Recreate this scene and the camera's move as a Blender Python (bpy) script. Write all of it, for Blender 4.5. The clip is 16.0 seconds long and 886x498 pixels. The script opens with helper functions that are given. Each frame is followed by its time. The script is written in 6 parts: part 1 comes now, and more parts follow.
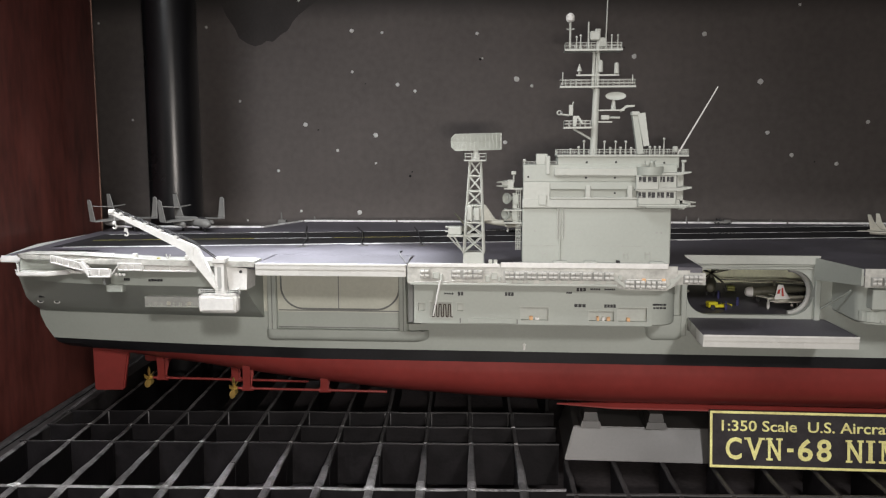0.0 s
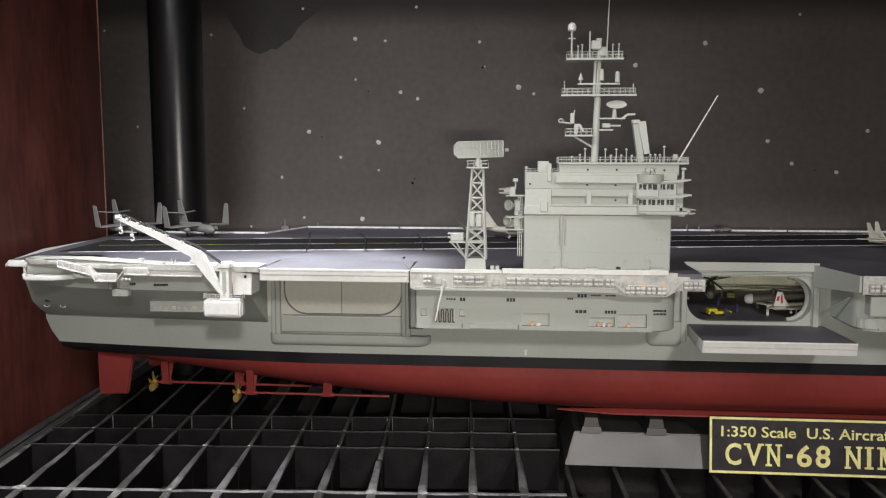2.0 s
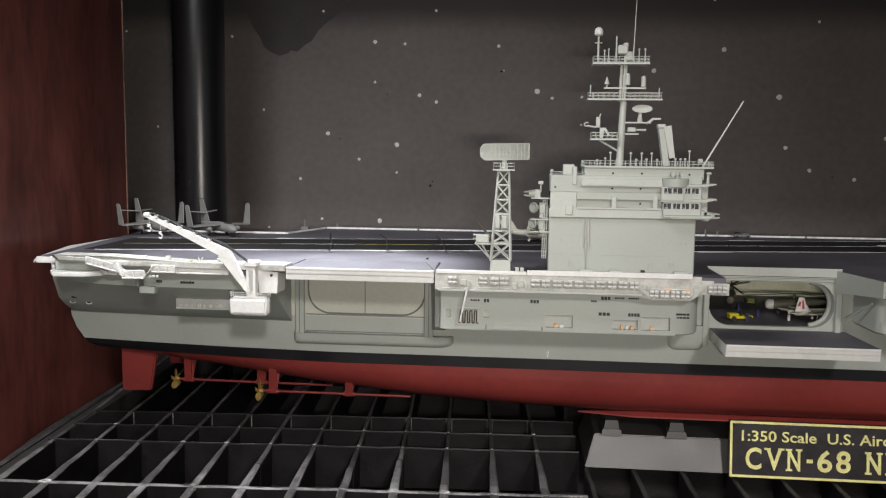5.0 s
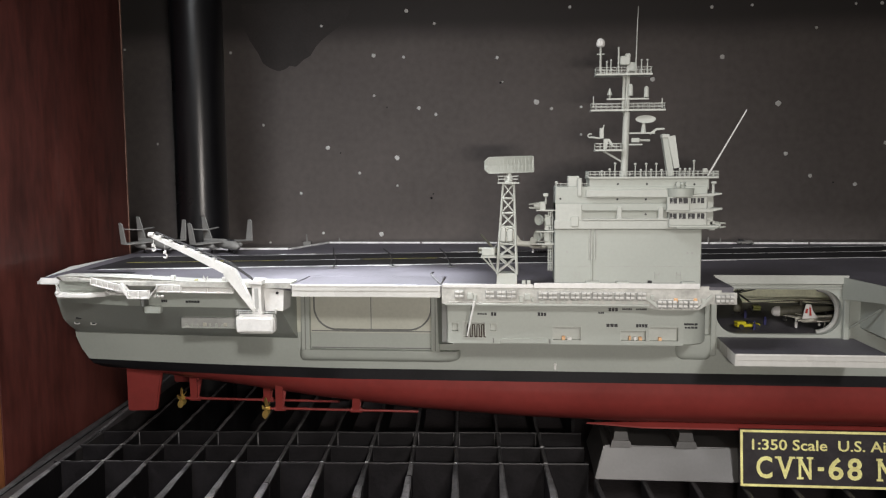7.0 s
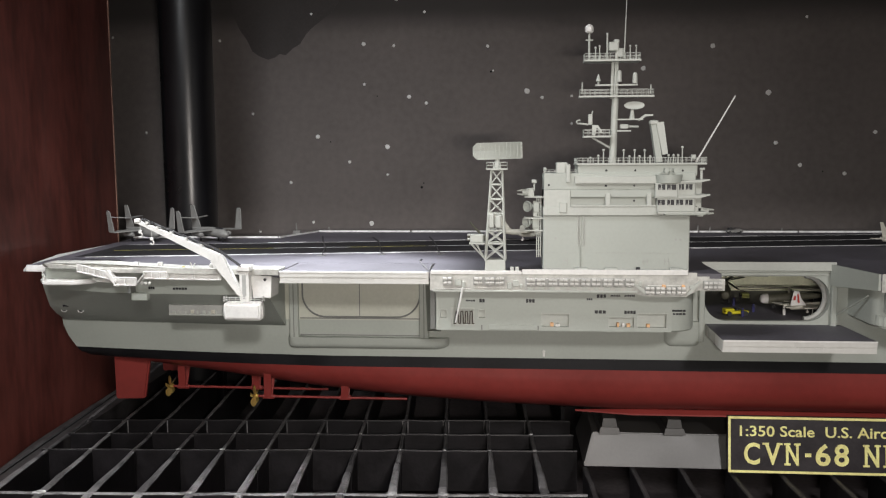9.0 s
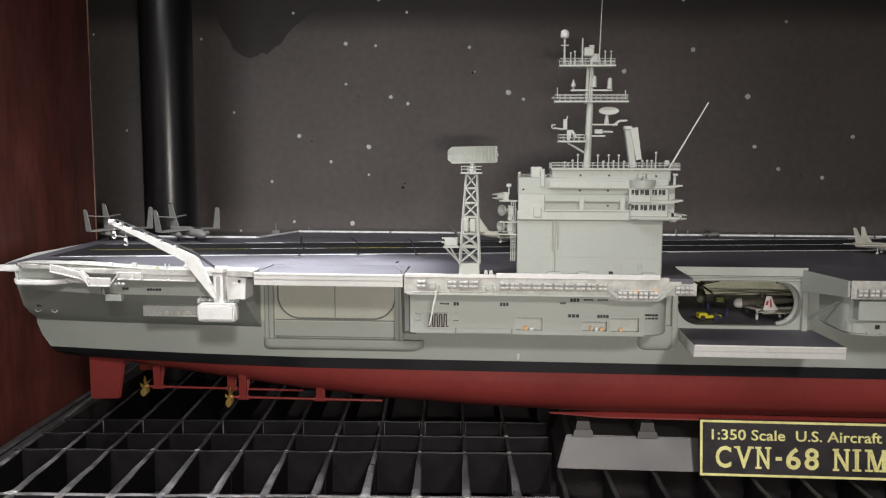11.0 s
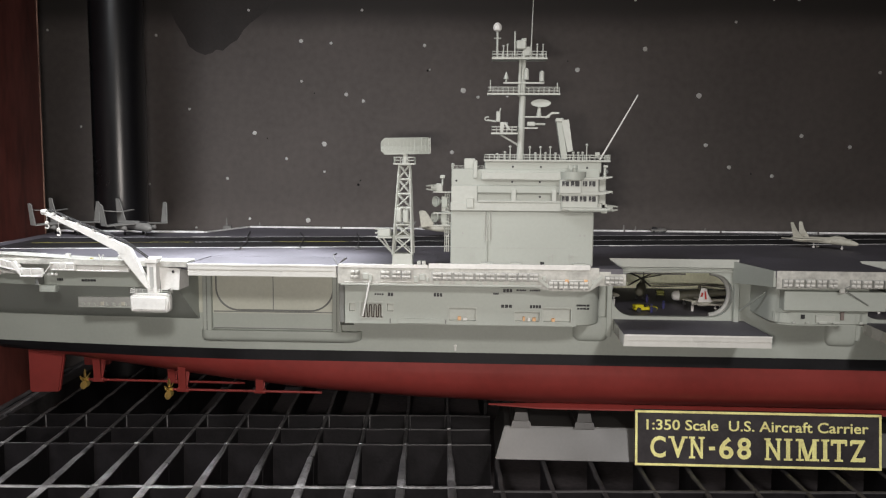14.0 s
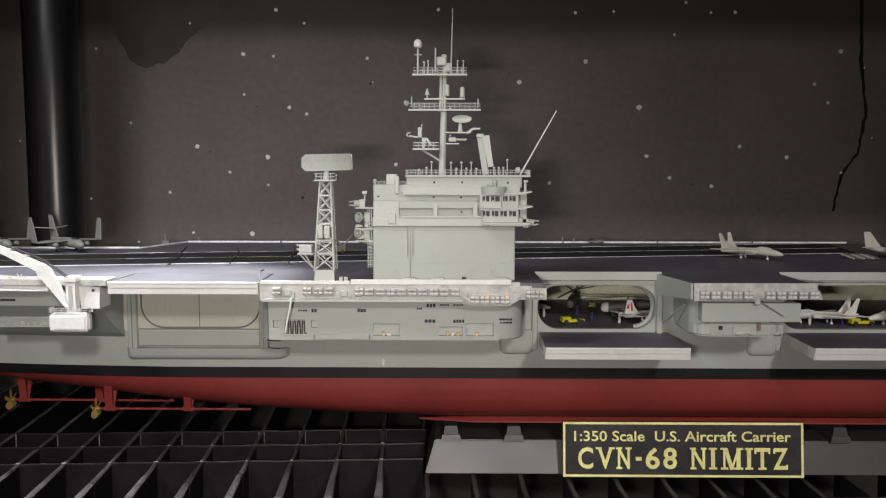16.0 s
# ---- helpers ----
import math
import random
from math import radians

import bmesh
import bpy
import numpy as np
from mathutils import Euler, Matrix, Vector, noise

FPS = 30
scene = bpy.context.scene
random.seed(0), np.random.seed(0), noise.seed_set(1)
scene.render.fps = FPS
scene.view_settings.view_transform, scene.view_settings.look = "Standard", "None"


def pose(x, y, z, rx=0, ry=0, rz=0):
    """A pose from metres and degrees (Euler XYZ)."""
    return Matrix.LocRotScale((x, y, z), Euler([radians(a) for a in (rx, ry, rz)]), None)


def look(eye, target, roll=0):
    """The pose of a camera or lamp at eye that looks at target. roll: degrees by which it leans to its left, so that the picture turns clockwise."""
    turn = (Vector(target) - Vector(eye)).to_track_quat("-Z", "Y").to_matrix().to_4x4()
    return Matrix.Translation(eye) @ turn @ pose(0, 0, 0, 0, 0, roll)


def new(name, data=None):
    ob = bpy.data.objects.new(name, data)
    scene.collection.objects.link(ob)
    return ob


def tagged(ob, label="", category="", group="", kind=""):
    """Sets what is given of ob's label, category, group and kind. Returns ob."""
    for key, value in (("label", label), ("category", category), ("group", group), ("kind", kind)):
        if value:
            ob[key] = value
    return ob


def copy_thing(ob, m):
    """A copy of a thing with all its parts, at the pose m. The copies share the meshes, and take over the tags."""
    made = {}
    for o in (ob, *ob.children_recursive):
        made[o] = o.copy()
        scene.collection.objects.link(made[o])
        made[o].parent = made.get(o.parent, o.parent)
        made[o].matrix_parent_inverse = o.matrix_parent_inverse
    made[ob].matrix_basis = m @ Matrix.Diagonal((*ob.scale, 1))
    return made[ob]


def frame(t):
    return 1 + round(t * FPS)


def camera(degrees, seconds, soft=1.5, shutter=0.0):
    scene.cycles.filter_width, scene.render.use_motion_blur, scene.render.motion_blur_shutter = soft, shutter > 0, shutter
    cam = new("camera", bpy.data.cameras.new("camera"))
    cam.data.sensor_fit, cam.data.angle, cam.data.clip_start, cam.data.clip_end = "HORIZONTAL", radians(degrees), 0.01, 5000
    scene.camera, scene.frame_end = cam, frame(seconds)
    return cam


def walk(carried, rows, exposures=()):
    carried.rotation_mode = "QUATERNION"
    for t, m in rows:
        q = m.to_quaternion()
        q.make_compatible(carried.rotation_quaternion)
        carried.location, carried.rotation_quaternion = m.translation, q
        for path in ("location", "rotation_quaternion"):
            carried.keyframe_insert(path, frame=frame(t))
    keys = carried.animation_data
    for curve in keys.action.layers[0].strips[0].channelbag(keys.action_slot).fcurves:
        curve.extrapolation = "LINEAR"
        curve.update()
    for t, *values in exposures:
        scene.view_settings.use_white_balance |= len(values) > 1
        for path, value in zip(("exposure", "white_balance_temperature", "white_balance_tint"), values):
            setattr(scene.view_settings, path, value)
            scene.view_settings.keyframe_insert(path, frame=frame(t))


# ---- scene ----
cam = camera(55.79, 16.0, soft=1.2)
# seconds, eye in millimetres, yaw, pitch, roll in degrees
ROWS = [
    (0.0, -77.93, -421.07, 173.20, 4.815, -6.899, -0.141),
    (0.5, -79.92, -422.80, 173.54, 4.892, -6.897, -0.105),
    (1.0, -78.75, -421.77, 171.59, 4.887, -7.130, -0.229),
    (1.5, -76.11, -421.48, 171.47, 4.637, -6.740, -0.119),
    (2.0, -78.01, -425.77, 173.05, 4.918, -6.395, 0.060),
    (2.5, -86.45, -427.83, 171.50, 5.595, -6.664, 0.136),
    (3.0, -88.77, -428.19, 171.43, 5.893, -7.163, -0.053),
    (3.5, -88.86, -426.98, 170.63, 5.685, -7.182, -0.111),
    (4.0, -85.97, -425.43, 168.37, 5.329, -7.131, -0.121),
    (4.5, -84.50, -428.01, 171.38, 5.205, -6.738, 0.001),
    (5.0, -87.02, -430.11, 171.79, 5.387, -6.110, 0.707),
    (5.2, -86.72, -430.87, 172.39, 5.506, -5.903, 0.544),
    (7.3, -91.51, -428.93, 173.94, 5.214, -5.437, -0.416),
    (7.5, -91.11, -429.24, 173.19, 5.189, -5.482, -0.388),
    (8.0, -90.77, -427.18, 170.07, 4.876, -5.923, -0.364),
    (8.5, -87.79, -428.62, 170.36, 4.897, -6.029, -0.379),
    (9.0, -88.94, -428.10, 170.76, 4.759, -5.954, -0.338),
    (9.2, -90.12, -428.34, 171.48, 4.594, -6.057, -0.234),
    (11.3, -81.66, -428.47, 173.84, 3.909, -6.133, 0.197),
    (11.5, -82.96, -427.85, 167.61, 4.011, -6.116, 0.194),
    (12.0, -80.79, -430.25, 169.53, 3.768, -6.108, 0.273),
    (12.5, -74.96, -430.83, 170.81, 3.335, -5.942, 0.302),
    (13.0, -68.99, -431.14, 170.22, 3.080, -5.832, 0.285),
    (13.5, -63.63, -432.70, 170.52, 2.679, -5.672, 0.484),
    (14.0, -57.40, -430.80, 167.04, 2.631, -5.796, 0.414),
    (14.5, -47.56, -432.28, 168.70, 2.202, -6.018, -0.052),
    (15.0, -42.45, -430.85, 169.04, 2.142, -6.948, -0.733),
    (15.5, -37.57, -429.40, 169.35, 1.558, -6.847, -0.674),
    (16.0, -31.83, -431.13, 171.16, 0.717, -5.255, 0.032),
]


def gaze(x, y, z, yaw, pitch, roll):
    a, b = radians(yaw), radians(pitch)
    eye = Vector((x, y, z)) * 0.001
    return look(eye, eye + Vector((-math.sin(a) * math.cos(b), math.cos(a) * math.cos(b), math.sin(b))), roll)


walk(cam, [(r[0], gaze(*r[1:])) for r in ROWS])

# ---- light ----
MM = 0.001
world = bpy.data.worlds.new("room")
scene.world = world
world.use_nodes = True
world.node_tree.nodes["Background"].inputs[0].default_value = (1.0, 0.94, 0.92, 1)
world.node_tree.nodes["Background"].inputs[1].default_value = 0.24


def area_lamp(name, eye, target, size, watts, colour, size_y=None, spread=180):
    data = bpy.data.lights.new(name, "AREA")
    data.energy, data.color, data.size = watts, colour, size * MM
    if size_y:
        data.shape, data.size_y = "RECTANGLE", size_y * MM
    data.spread = radians(spread)
    ob = new(name, data)
    ob.matrix_world = look(Vector(eye) * MM, Vector(target) * MM)
    return ob


# room light in front of the cabinet, cabinet spot over the stern, light of the filming phone
area_lamp("room_light", (420, -1800, 920), (0, 30, 95), 150, 14.8, (1.0, 0.962, 0.94))
area_lamp("cabinet_downlight", (-325, -190, 460), (-250, 30, 85), 150, 0.78, (0.96, 0.97, 1.0), spread=96)
area_lamp("phone_light", (-69, -434, 161), (-84, 60, 164), 34, 0.555, (1.0, 0.918, 0.85), size_y=7, spread=140)
for sx, watts in ((-172, 25.0), (-255, 11.0)):
    pool = bpy.data.lights.new("cabinet_spot", "SPOT")
    pool.energy, pool.color, pool.spot_size, pool.spot_blend, pool.shadow_soft_size = watts, (0.93, 0.96, 1.0), radians(24), 1.0, 0.014
    new("cabinet_spot", pool).matrix_world = look(Vector((sx, 120, 485)) * MM, Vector((sx - 5, 14, 115)) * MM)
scene.view_settings.exposure = 0.0


# ---- materials ----
def material(name, colour, rough=0.5, metal=0.0, vary=0.12, scale=60.0, fine=600.0, bump=0.05, dark=None, spec=0.5, rough_vary=0.1, coat=0.0, per_object=0.0, stretch=None):
    m = bpy.data.materials.new(name)
    m.use_nodes = True
    nt = m.node_tree
    b = nt.nodes["Principled BSDF"]
    b.inputs["Metallic"].default_value = metal
    b.inputs["Specular IOR Level"].default_value = spec
    b.inputs["Coat Weight"].default_value = coat
    co = nt.nodes.new("ShaderNodeTexCoord")
    src = co.outputs["Object"]
    if stretch:
        mp = nt.nodes.new("ShaderNodeMapping")
        mp.inputs["Scale"].default_value = stretch
        nt.links.new(src, mp.inputs["Vector"])
        src = mp.outputs["Vector"]
    n1, n2 = nt.nodes.new("ShaderNodeTexNoise"), nt.nodes.new("ShaderNodeTexNoise")
    n1.inputs["Scale"].default_value, n1.inputs["Detail"].default_value = scale, 5
    n2.inputs["Scale"].default_value, n2.inputs["Detail"].default_value = fine, 3
    for n in (n1, n2):
        nt.links.new(src, n.inputs["Vector"])
    add = nt.nodes.new("ShaderNodeMath")
    add.operation = "MULTIPLY_ADD"
    nt.links.new(n1.outputs["Fac"], add.inputs[0])
    add.inputs[1].default_value = 0.65
    half = nt.nodes.new("ShaderNodeMath")
    half.operation = "MULTIPLY"
    half.inputs[1].default_value = 0.35
    nt.links.new(n2.outputs["Fac"], half.inputs[0])
    nt.links.new(half.outputs[0], add.inputs[2])
    ramp = nt.nodes.new("ShaderNodeValToRGB")
    lo = dark or tuple(c * (1 - 2 * vary) for c in colour)
    hi = tuple(min(1, c * (1 + vary)) for c in colour)
    ramp.color_ramp.elements[0].position, ramp.color_ramp.elements[1].position = 0.32, 0.62
    ramp.color_ramp.elements[0].color, ramp.color_ramp.elements[1].color = (*lo, 1), (*hi, 1)
    nt.links.new(add.outputs[0], ramp.inputs["Fac"])
    out = ramp.outputs["Color"]
    if per_object:
        info, hsv = nt.nodes.new("ShaderNodeObjectInfo"), nt.nodes.new("ShaderNodeHueSaturation")
        rng = nt.nodes.new("ShaderNodeMapRange")
        rng.inputs["To Min"].default_value, rng.inputs["To Max"].default_value = 1 - per_object, 1 + per_object
        nt.links.new(info.outputs["Random"], rng.inputs["Value"])
        nt.links.new(rng.outputs[0], hsv.inputs["Value"])
        nt.links.new(out, hsv.inputs["Color"])
        out = hsv.outputs["Color"]
    nt.links.new(out, b.inputs["Base Color"])
    rr = nt.nodes.new("ShaderNodeMapRange")
    rr.inputs["To Min"].default_value, rr.inputs["To Max"].default_value = max(0.03, rough - rough_vary), min(1, rough + rough_vary)
    nt.links.new(n1.outputs["Fac"], rr.inputs["Value"])
    nt.links.new(rr.outputs[0], b.inputs["Roughness"])
    if bump:
        bp = nt.nodes.new("ShaderNodeBump")
        bp.inputs["Strength"].default_value, bp.inputs["Distance"].default_value = bump, 0.0004
        nt.links.new(n2.outputs["Fac"], bp.inputs["Height"])
        nt.links.new(bp.outputs[0], b.inputs["Normal"])
    return m


GREY = material("haze_grey_paint", (0.358, 0.382, 0.346), 0.5, vary=0.035, scale=30, bump=0.02)
PALE = material("pale_grey_paint", (0.420, 0.438, 0.402), 0.5, vary=0.05, scale=60, bump=0.03)
# pale door wall, its yellow tint puts bounced light into the colour
DOOR = material("bounce_tinted_door_paint", (0.47, 0.475, 0.405), 0.5, vary=0.05, scale=30, bump=0.02)
WHITE = material("white_paint", (0.67, 0.665, 0.64), 0.42, vary=0.06, scale=150, fine=700, bump=0.08)
GALLERY = material("weathered_white_paint", (0.44, 0.438, 0.405), 0.5, vary=0.17, scale=170, fine=650, bump=0.12)
DRUM = material("weathered_drum_paint", (0.53, 0.525, 0.495), 0.5, vary=0.12, scale=200, fine=800, bump=0.1, per_object=0.08)
LIFT_EDGE = material("smooth_pale_edge_paint", (0.56, 0.555, 0.525), 0.28, vary=0.05, scale=25, fine=300)
RED = material("hull_red_paint", (0.225, 0.034, 0.029), 0.38, vary=0.09, scale=18, fine=200, rough_vary=0.06, bump=0.02)
BLACK = material("boot_black_paint", (0.009, 0.0085, 0.010), 0.5, vary=0.2, scale=50, spec=0.3)
DECK = material("flight_deck_paint", (0.085, 0.080, 0.096), 0.56, vary=0.18, scale=35, fine=500, rough_vary=0.1, bump=0.1, spec=0.8)
STRIP = material("landing_strip_paint", (0.021, 0.020, 0.022), 0.85, vary=0.2, scale=45, fine=500, bump=0.1, spec=0.25)
# mid grey of small fittings, also painted in as shade between the drums
MID_GREY = material("mid_grey_paint_and_shade", (0.36, 0.365, 0.345), 0.6, vary=0.08, scale=90)
SEAM = material("panel_line_grey", (0.17, 0.175, 0.165), 0.6, vary=0.05)
DARK = material("dark_opening", (0.02, 0.02, 0.022), 0.6, vary=0.1)
LINE = material("deck_line_white", (0.74, 0.75, 0.74), 0.5, vary=0.22, scale=120, fine=800)
YELLOW_LINE = material("deck_line_yellow", (0.42, 0.38, 0.08), 0.5, vary=0.2, scale=120)
BRASS = material("brass", (0.74, 0.54, 0.17), 0.3, metal=0.75, vary=0.1, scale=200)
JET = material("aircraft_grey", (0.21, 0.21, 0.20), 0.5, vary=0.08, scale=150)
JET_WHITE = material("aircraft_off_white", (0.72, 0.71, 0.66), 0.4, vary=0.1, scale=150)
JET_PALE = material("aircraft_tan_grey", (0.50, 0.49, 0.42), 0.5, vary=0.08, scale=150)
OLIVE = material("hangar_cream_paint", (0.84, 0.86, 0.64), 0.5, vary=0.1, scale=60)
DRAB = material("dark_green_paint", (0.125, 0.122, 0.09), 0.5, vary=0.15, scale=200)
OLIVE_DRAB = material("olive_drab_paint", (0.22, 0.23, 0.05), 0.5, vary=0.1, scale=200)
YELLOW = material("tractor_yellow", (0.62, 0.55, 0.03), 0.4, vary=0.08, scale=200)
ORANGE = material("orange_paint", (0.70, 0.42, 0.22), 0.5, vary=0.1)
NAVY = material("blue_cloth_paint", (0.03, 0.03, 0.12), 0.6, vary=0.1)
SIGNAL_RED = material("signal_red_paint", (0.45, 0.05, 0.04), 0.5, vary=0.1)
WOOD = material("dark_mahogany", (0.114, 0.032, 0.025), 0.42, vary=0.30, scale=20, fine=140, bump=0.12, stretch=(1, 1.6, 0.4), coat=0.15)
PALE_EDGE = material("worn_dark_edge", (0.26, 0.15, 0.11), 0.5, vary=0.3, scale=30)
EDGE_WOOD = material("lit_wood_edge", (0.30, 0.11, 0.04), 0.5, vary=0.3, scale=30, stretch=(1, 1, 0.2))
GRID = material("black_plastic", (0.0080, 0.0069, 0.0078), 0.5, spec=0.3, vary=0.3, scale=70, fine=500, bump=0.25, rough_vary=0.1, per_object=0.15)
# scuffed bar tops; DIM and FAINT copies put weaker light into the colour
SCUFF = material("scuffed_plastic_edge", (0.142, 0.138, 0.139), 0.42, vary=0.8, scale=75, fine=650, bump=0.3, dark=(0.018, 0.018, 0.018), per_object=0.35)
SCUFF_GLINT = material("scuff_glint_plastic", (0.46, 0.46, 0.46), 0.5, vary=0.6, scale=300, fine=900, bump=0.3, dark=(0.03, 0.03, 0.03), per_object=0.4)
SCUFF_DIM = material("dimmed_scuffed_plastic_edge", (0.068, 0.066, 0.066), 0.48, vary=0.8, scale=30, fine=260, bump=0.3, dark=(0.012, 0.012, 0.012), per_object=0.4)
SCUFF_FAINT = material("dimmed_rear_plastic_edge", (0.085, 0.080, 0.082), 0.6, spec=0.3, vary=0.7, scale=60, fine=400, bump=0.3, dark=(0.010, 0.010, 0.010), per_object=0.4)
# dull rim; also tops the right-hand bars, their shade put into the colour
RIM_SHADE = material("dull_rim_and_shaded_bar_plastic", (0.033, 0.030, 0.030), 0.55, vary=0.35, scale=40, fine=300, bump=0.2)
POLE = material("black_gloss_pole", (0.006, 0.006, 0.007), 0.29, vary=0.2, scale=20, bump=0.0, rough_vary=0.05, spec=0.7)
STAND = material("smoked_stand", (0.042, 0.040, 0.037), 0.38, vary=0.12, scale=40)
PLATE = material("nameplate_black", (0.035, 0.03, 0.033), 0.38, vary=0.2, scale=80)
GOLD = material("nameplate_gold", (0.98, 0.87, 0.36), 0.32, metal=0.0, vary=0.12, scale=150, fine=900, bump=0.15)
DUSTY = material("dusty_black_board", (0.07, 0.06, 0.063), 0.8, vary=0.3, scale=20, fine=300, bump=0.3)
PANEL = material("black_backboard", (0.052, 0.048, 0.041), 0.72, vary=0.10, scale=9, fine=160, bump=0.2)
def darken_top(mat, z0, z1):
    """Darker colour over the upper part of the board, with a soft uneven edge."""
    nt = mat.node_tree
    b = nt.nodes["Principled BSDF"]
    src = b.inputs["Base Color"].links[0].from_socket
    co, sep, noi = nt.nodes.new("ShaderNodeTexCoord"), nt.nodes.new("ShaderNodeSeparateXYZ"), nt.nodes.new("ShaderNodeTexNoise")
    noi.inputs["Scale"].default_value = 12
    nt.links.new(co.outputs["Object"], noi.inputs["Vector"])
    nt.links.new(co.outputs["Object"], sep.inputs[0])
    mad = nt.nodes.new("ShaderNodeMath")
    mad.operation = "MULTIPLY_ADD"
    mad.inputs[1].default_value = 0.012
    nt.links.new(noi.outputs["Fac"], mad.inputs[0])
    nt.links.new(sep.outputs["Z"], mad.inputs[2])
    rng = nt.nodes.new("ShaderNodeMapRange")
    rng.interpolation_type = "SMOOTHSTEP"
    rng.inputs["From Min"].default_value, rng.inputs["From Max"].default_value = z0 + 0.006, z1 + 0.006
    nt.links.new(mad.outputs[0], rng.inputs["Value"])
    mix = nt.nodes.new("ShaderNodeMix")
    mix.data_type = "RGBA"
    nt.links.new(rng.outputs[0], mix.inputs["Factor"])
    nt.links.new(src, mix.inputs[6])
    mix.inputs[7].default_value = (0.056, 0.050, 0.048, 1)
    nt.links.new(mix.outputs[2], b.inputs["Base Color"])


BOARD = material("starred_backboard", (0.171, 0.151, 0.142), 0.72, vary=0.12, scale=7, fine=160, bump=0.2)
darken_top(BOARD, 0.282, 0.312)
PATCH = material("darker_board_patch", (0.066, 0.059, 0.057), 0.75, vary=0.1, scale=40)
STAR = material("white_paint_dot", (0.98, 0.98, 0.93), 0.5, vary=0.1)
SOOT = material("black_crack", (0.004, 0.004, 0.004), 0.9, vary=0.1)


# ---- shaping helpers, all in millimetres ----
def part(name, bm, mat, parent=None, label="", smooth=False):
    mesh = bpy.data.meshes.new(name)
    bmesh.ops.recalc_face_normals(bm, faces=bm.faces)
    for v in bm.verts:
        v.co *= MM
    bm.to_mesh(mesh)
    bm.free()
    for m in mat if isinstance(mat, (list, tuple)) else (mat,):
        mesh.materials.append(m)
    if smooth:
        mesh.polygons.foreach_set("use_smooth", [True] * len(mesh.polygons))
        mesh.set_sharp_from_angle(angle=radians(38))
    ob = new(name, mesh)
    if parent:
        ob.parent = parent
        ob.matrix_parent_inverse = parent.matrix_basis.inverted()
    if label:
        ob["label"] = label
    return ob


def thing(name, place, label, category, group="", kind=""):
    ob = new(name)
    ob.empty_display_size = 0.005
    ob.matrix_basis = Matrix.Translation(Vector(place) * MM)
    return tagged(ob, label, category, group, kind)


def box(bm, x0, x1, y0, y1, z0, z1, bev=0.0, mi=0):
    vs = [bm.verts.new((x, y, z)) for x in (x0, x1) for y in (y0, y1) for z in (z0, z1)]
    fs = [bm.faces.new([vs[i] for i in f]) for f in ((0, 1, 3, 2), (4, 6, 7, 5), (0, 4, 5, 1), (2, 3, 7, 6), (0, 2, 6, 4), (1, 5, 7, 3))]
    for f in fs:
        f.material_index = mi
    if bev:
        es = {e for f in fs for e in f.edges}
        bmesh.ops.bevel(bm, geom=list(es), offset=bev, segments=1, affect="EDGES", profile=0.5)
    return bm


def rod(bm, a, b, r, r2=None, seg=8, mi=0):
    a, b = Vector(a), Vector(b)
    r2 = r if r2 is None else r2
    w = (b - a).normalized()
    u = w.orthogonal().normalized()
    v = w.cross(u)
    rings = []
    for p, q in ((a, r), (b, r2)):
        rings.append([bm.verts.new(p + q * (math.cos(2 * math.pi * i / seg) * u + math.sin(2 * math.pi * i / seg) * v)) for i in range(seg)])
    for i in range(seg):
        bm.faces.new((rings[0][i], rings[0][(i + 1) % seg], rings[1][(i + 1) % seg], rings[1][i])).material_index = mi
    bm.faces.new(rings[0][::-1]).material_index = mi
    bm.faces.new(rings[1]).material_index = mi
    return bm


def prism(bm, pts, lift, mi=0):
    """A polygon of 3D points, extruded by the vector lift."""
    lift = Vector(lift)
    a = [bm.verts.new(p) for p in pts]
    b = [bm.verts.new(Vector(p) + lift) for p in pts]
    n = len(a)
    fs = [bm.faces.new(a[::-1]), bm.faces.new(b)]
    fs += [bm.faces.new((a[i], a[(i + 1) % n], b[(i + 1) % n], b[i])) for i in range(n)]
    for f in fs:
        f.material_index = mi
    return bm


def loft(bm, rings, close=True, caps=True):
    vs = [[bm.verts.new(p) for p in r] for r in rings]
    n = len(vs[0])
    for a, b in zip(vs, vs[1:]):
        for i in range(n if close else n - 1):
            j = (i + 1) % n
            bm.faces.new((a[i], a[j], b[j], b[i]))
    if caps and close:
        bm.faces.new(vs[0][::-1])
        bm.faces.new(vs[-1])
    return bm


def ball(bm, c, r, rz=None, seg=10):
    rings = []
    rz = rz or r
    for k in range(1, 6):
        t = math.pi * k / 6
        rings.append([(c[0] + r * math.sin(t) * math.cos(2 * math.pi * i / seg), c[1] + r * math.sin(t) * math.sin(2 * math.pi * i / seg), c[2] + rz * math.cos(t)) for i in range(seg)])
    return loft(bm, rings)


def rail(bm, pts, h=2.2, r=0.16, step=3.0, rows=(1.0, 0.5)):
    """A railing along a line of points: posts and rods."""
    for a, b in zip(pts, pts[1:]):
        a, b = Vector(a), Vector(b)
        n = max(1, round((b - a).length / step))
        for i in range(n + 1):
            p = a.lerp(b, i / n)
            rod(bm, p, p + Vector((0, 0, h)), r, seg=4)
        for k in rows:
            rod(bm, a + Vector((0, 0, h * k)), b + Vector((0, 0, h * k)), r, seg=4)
    return bm


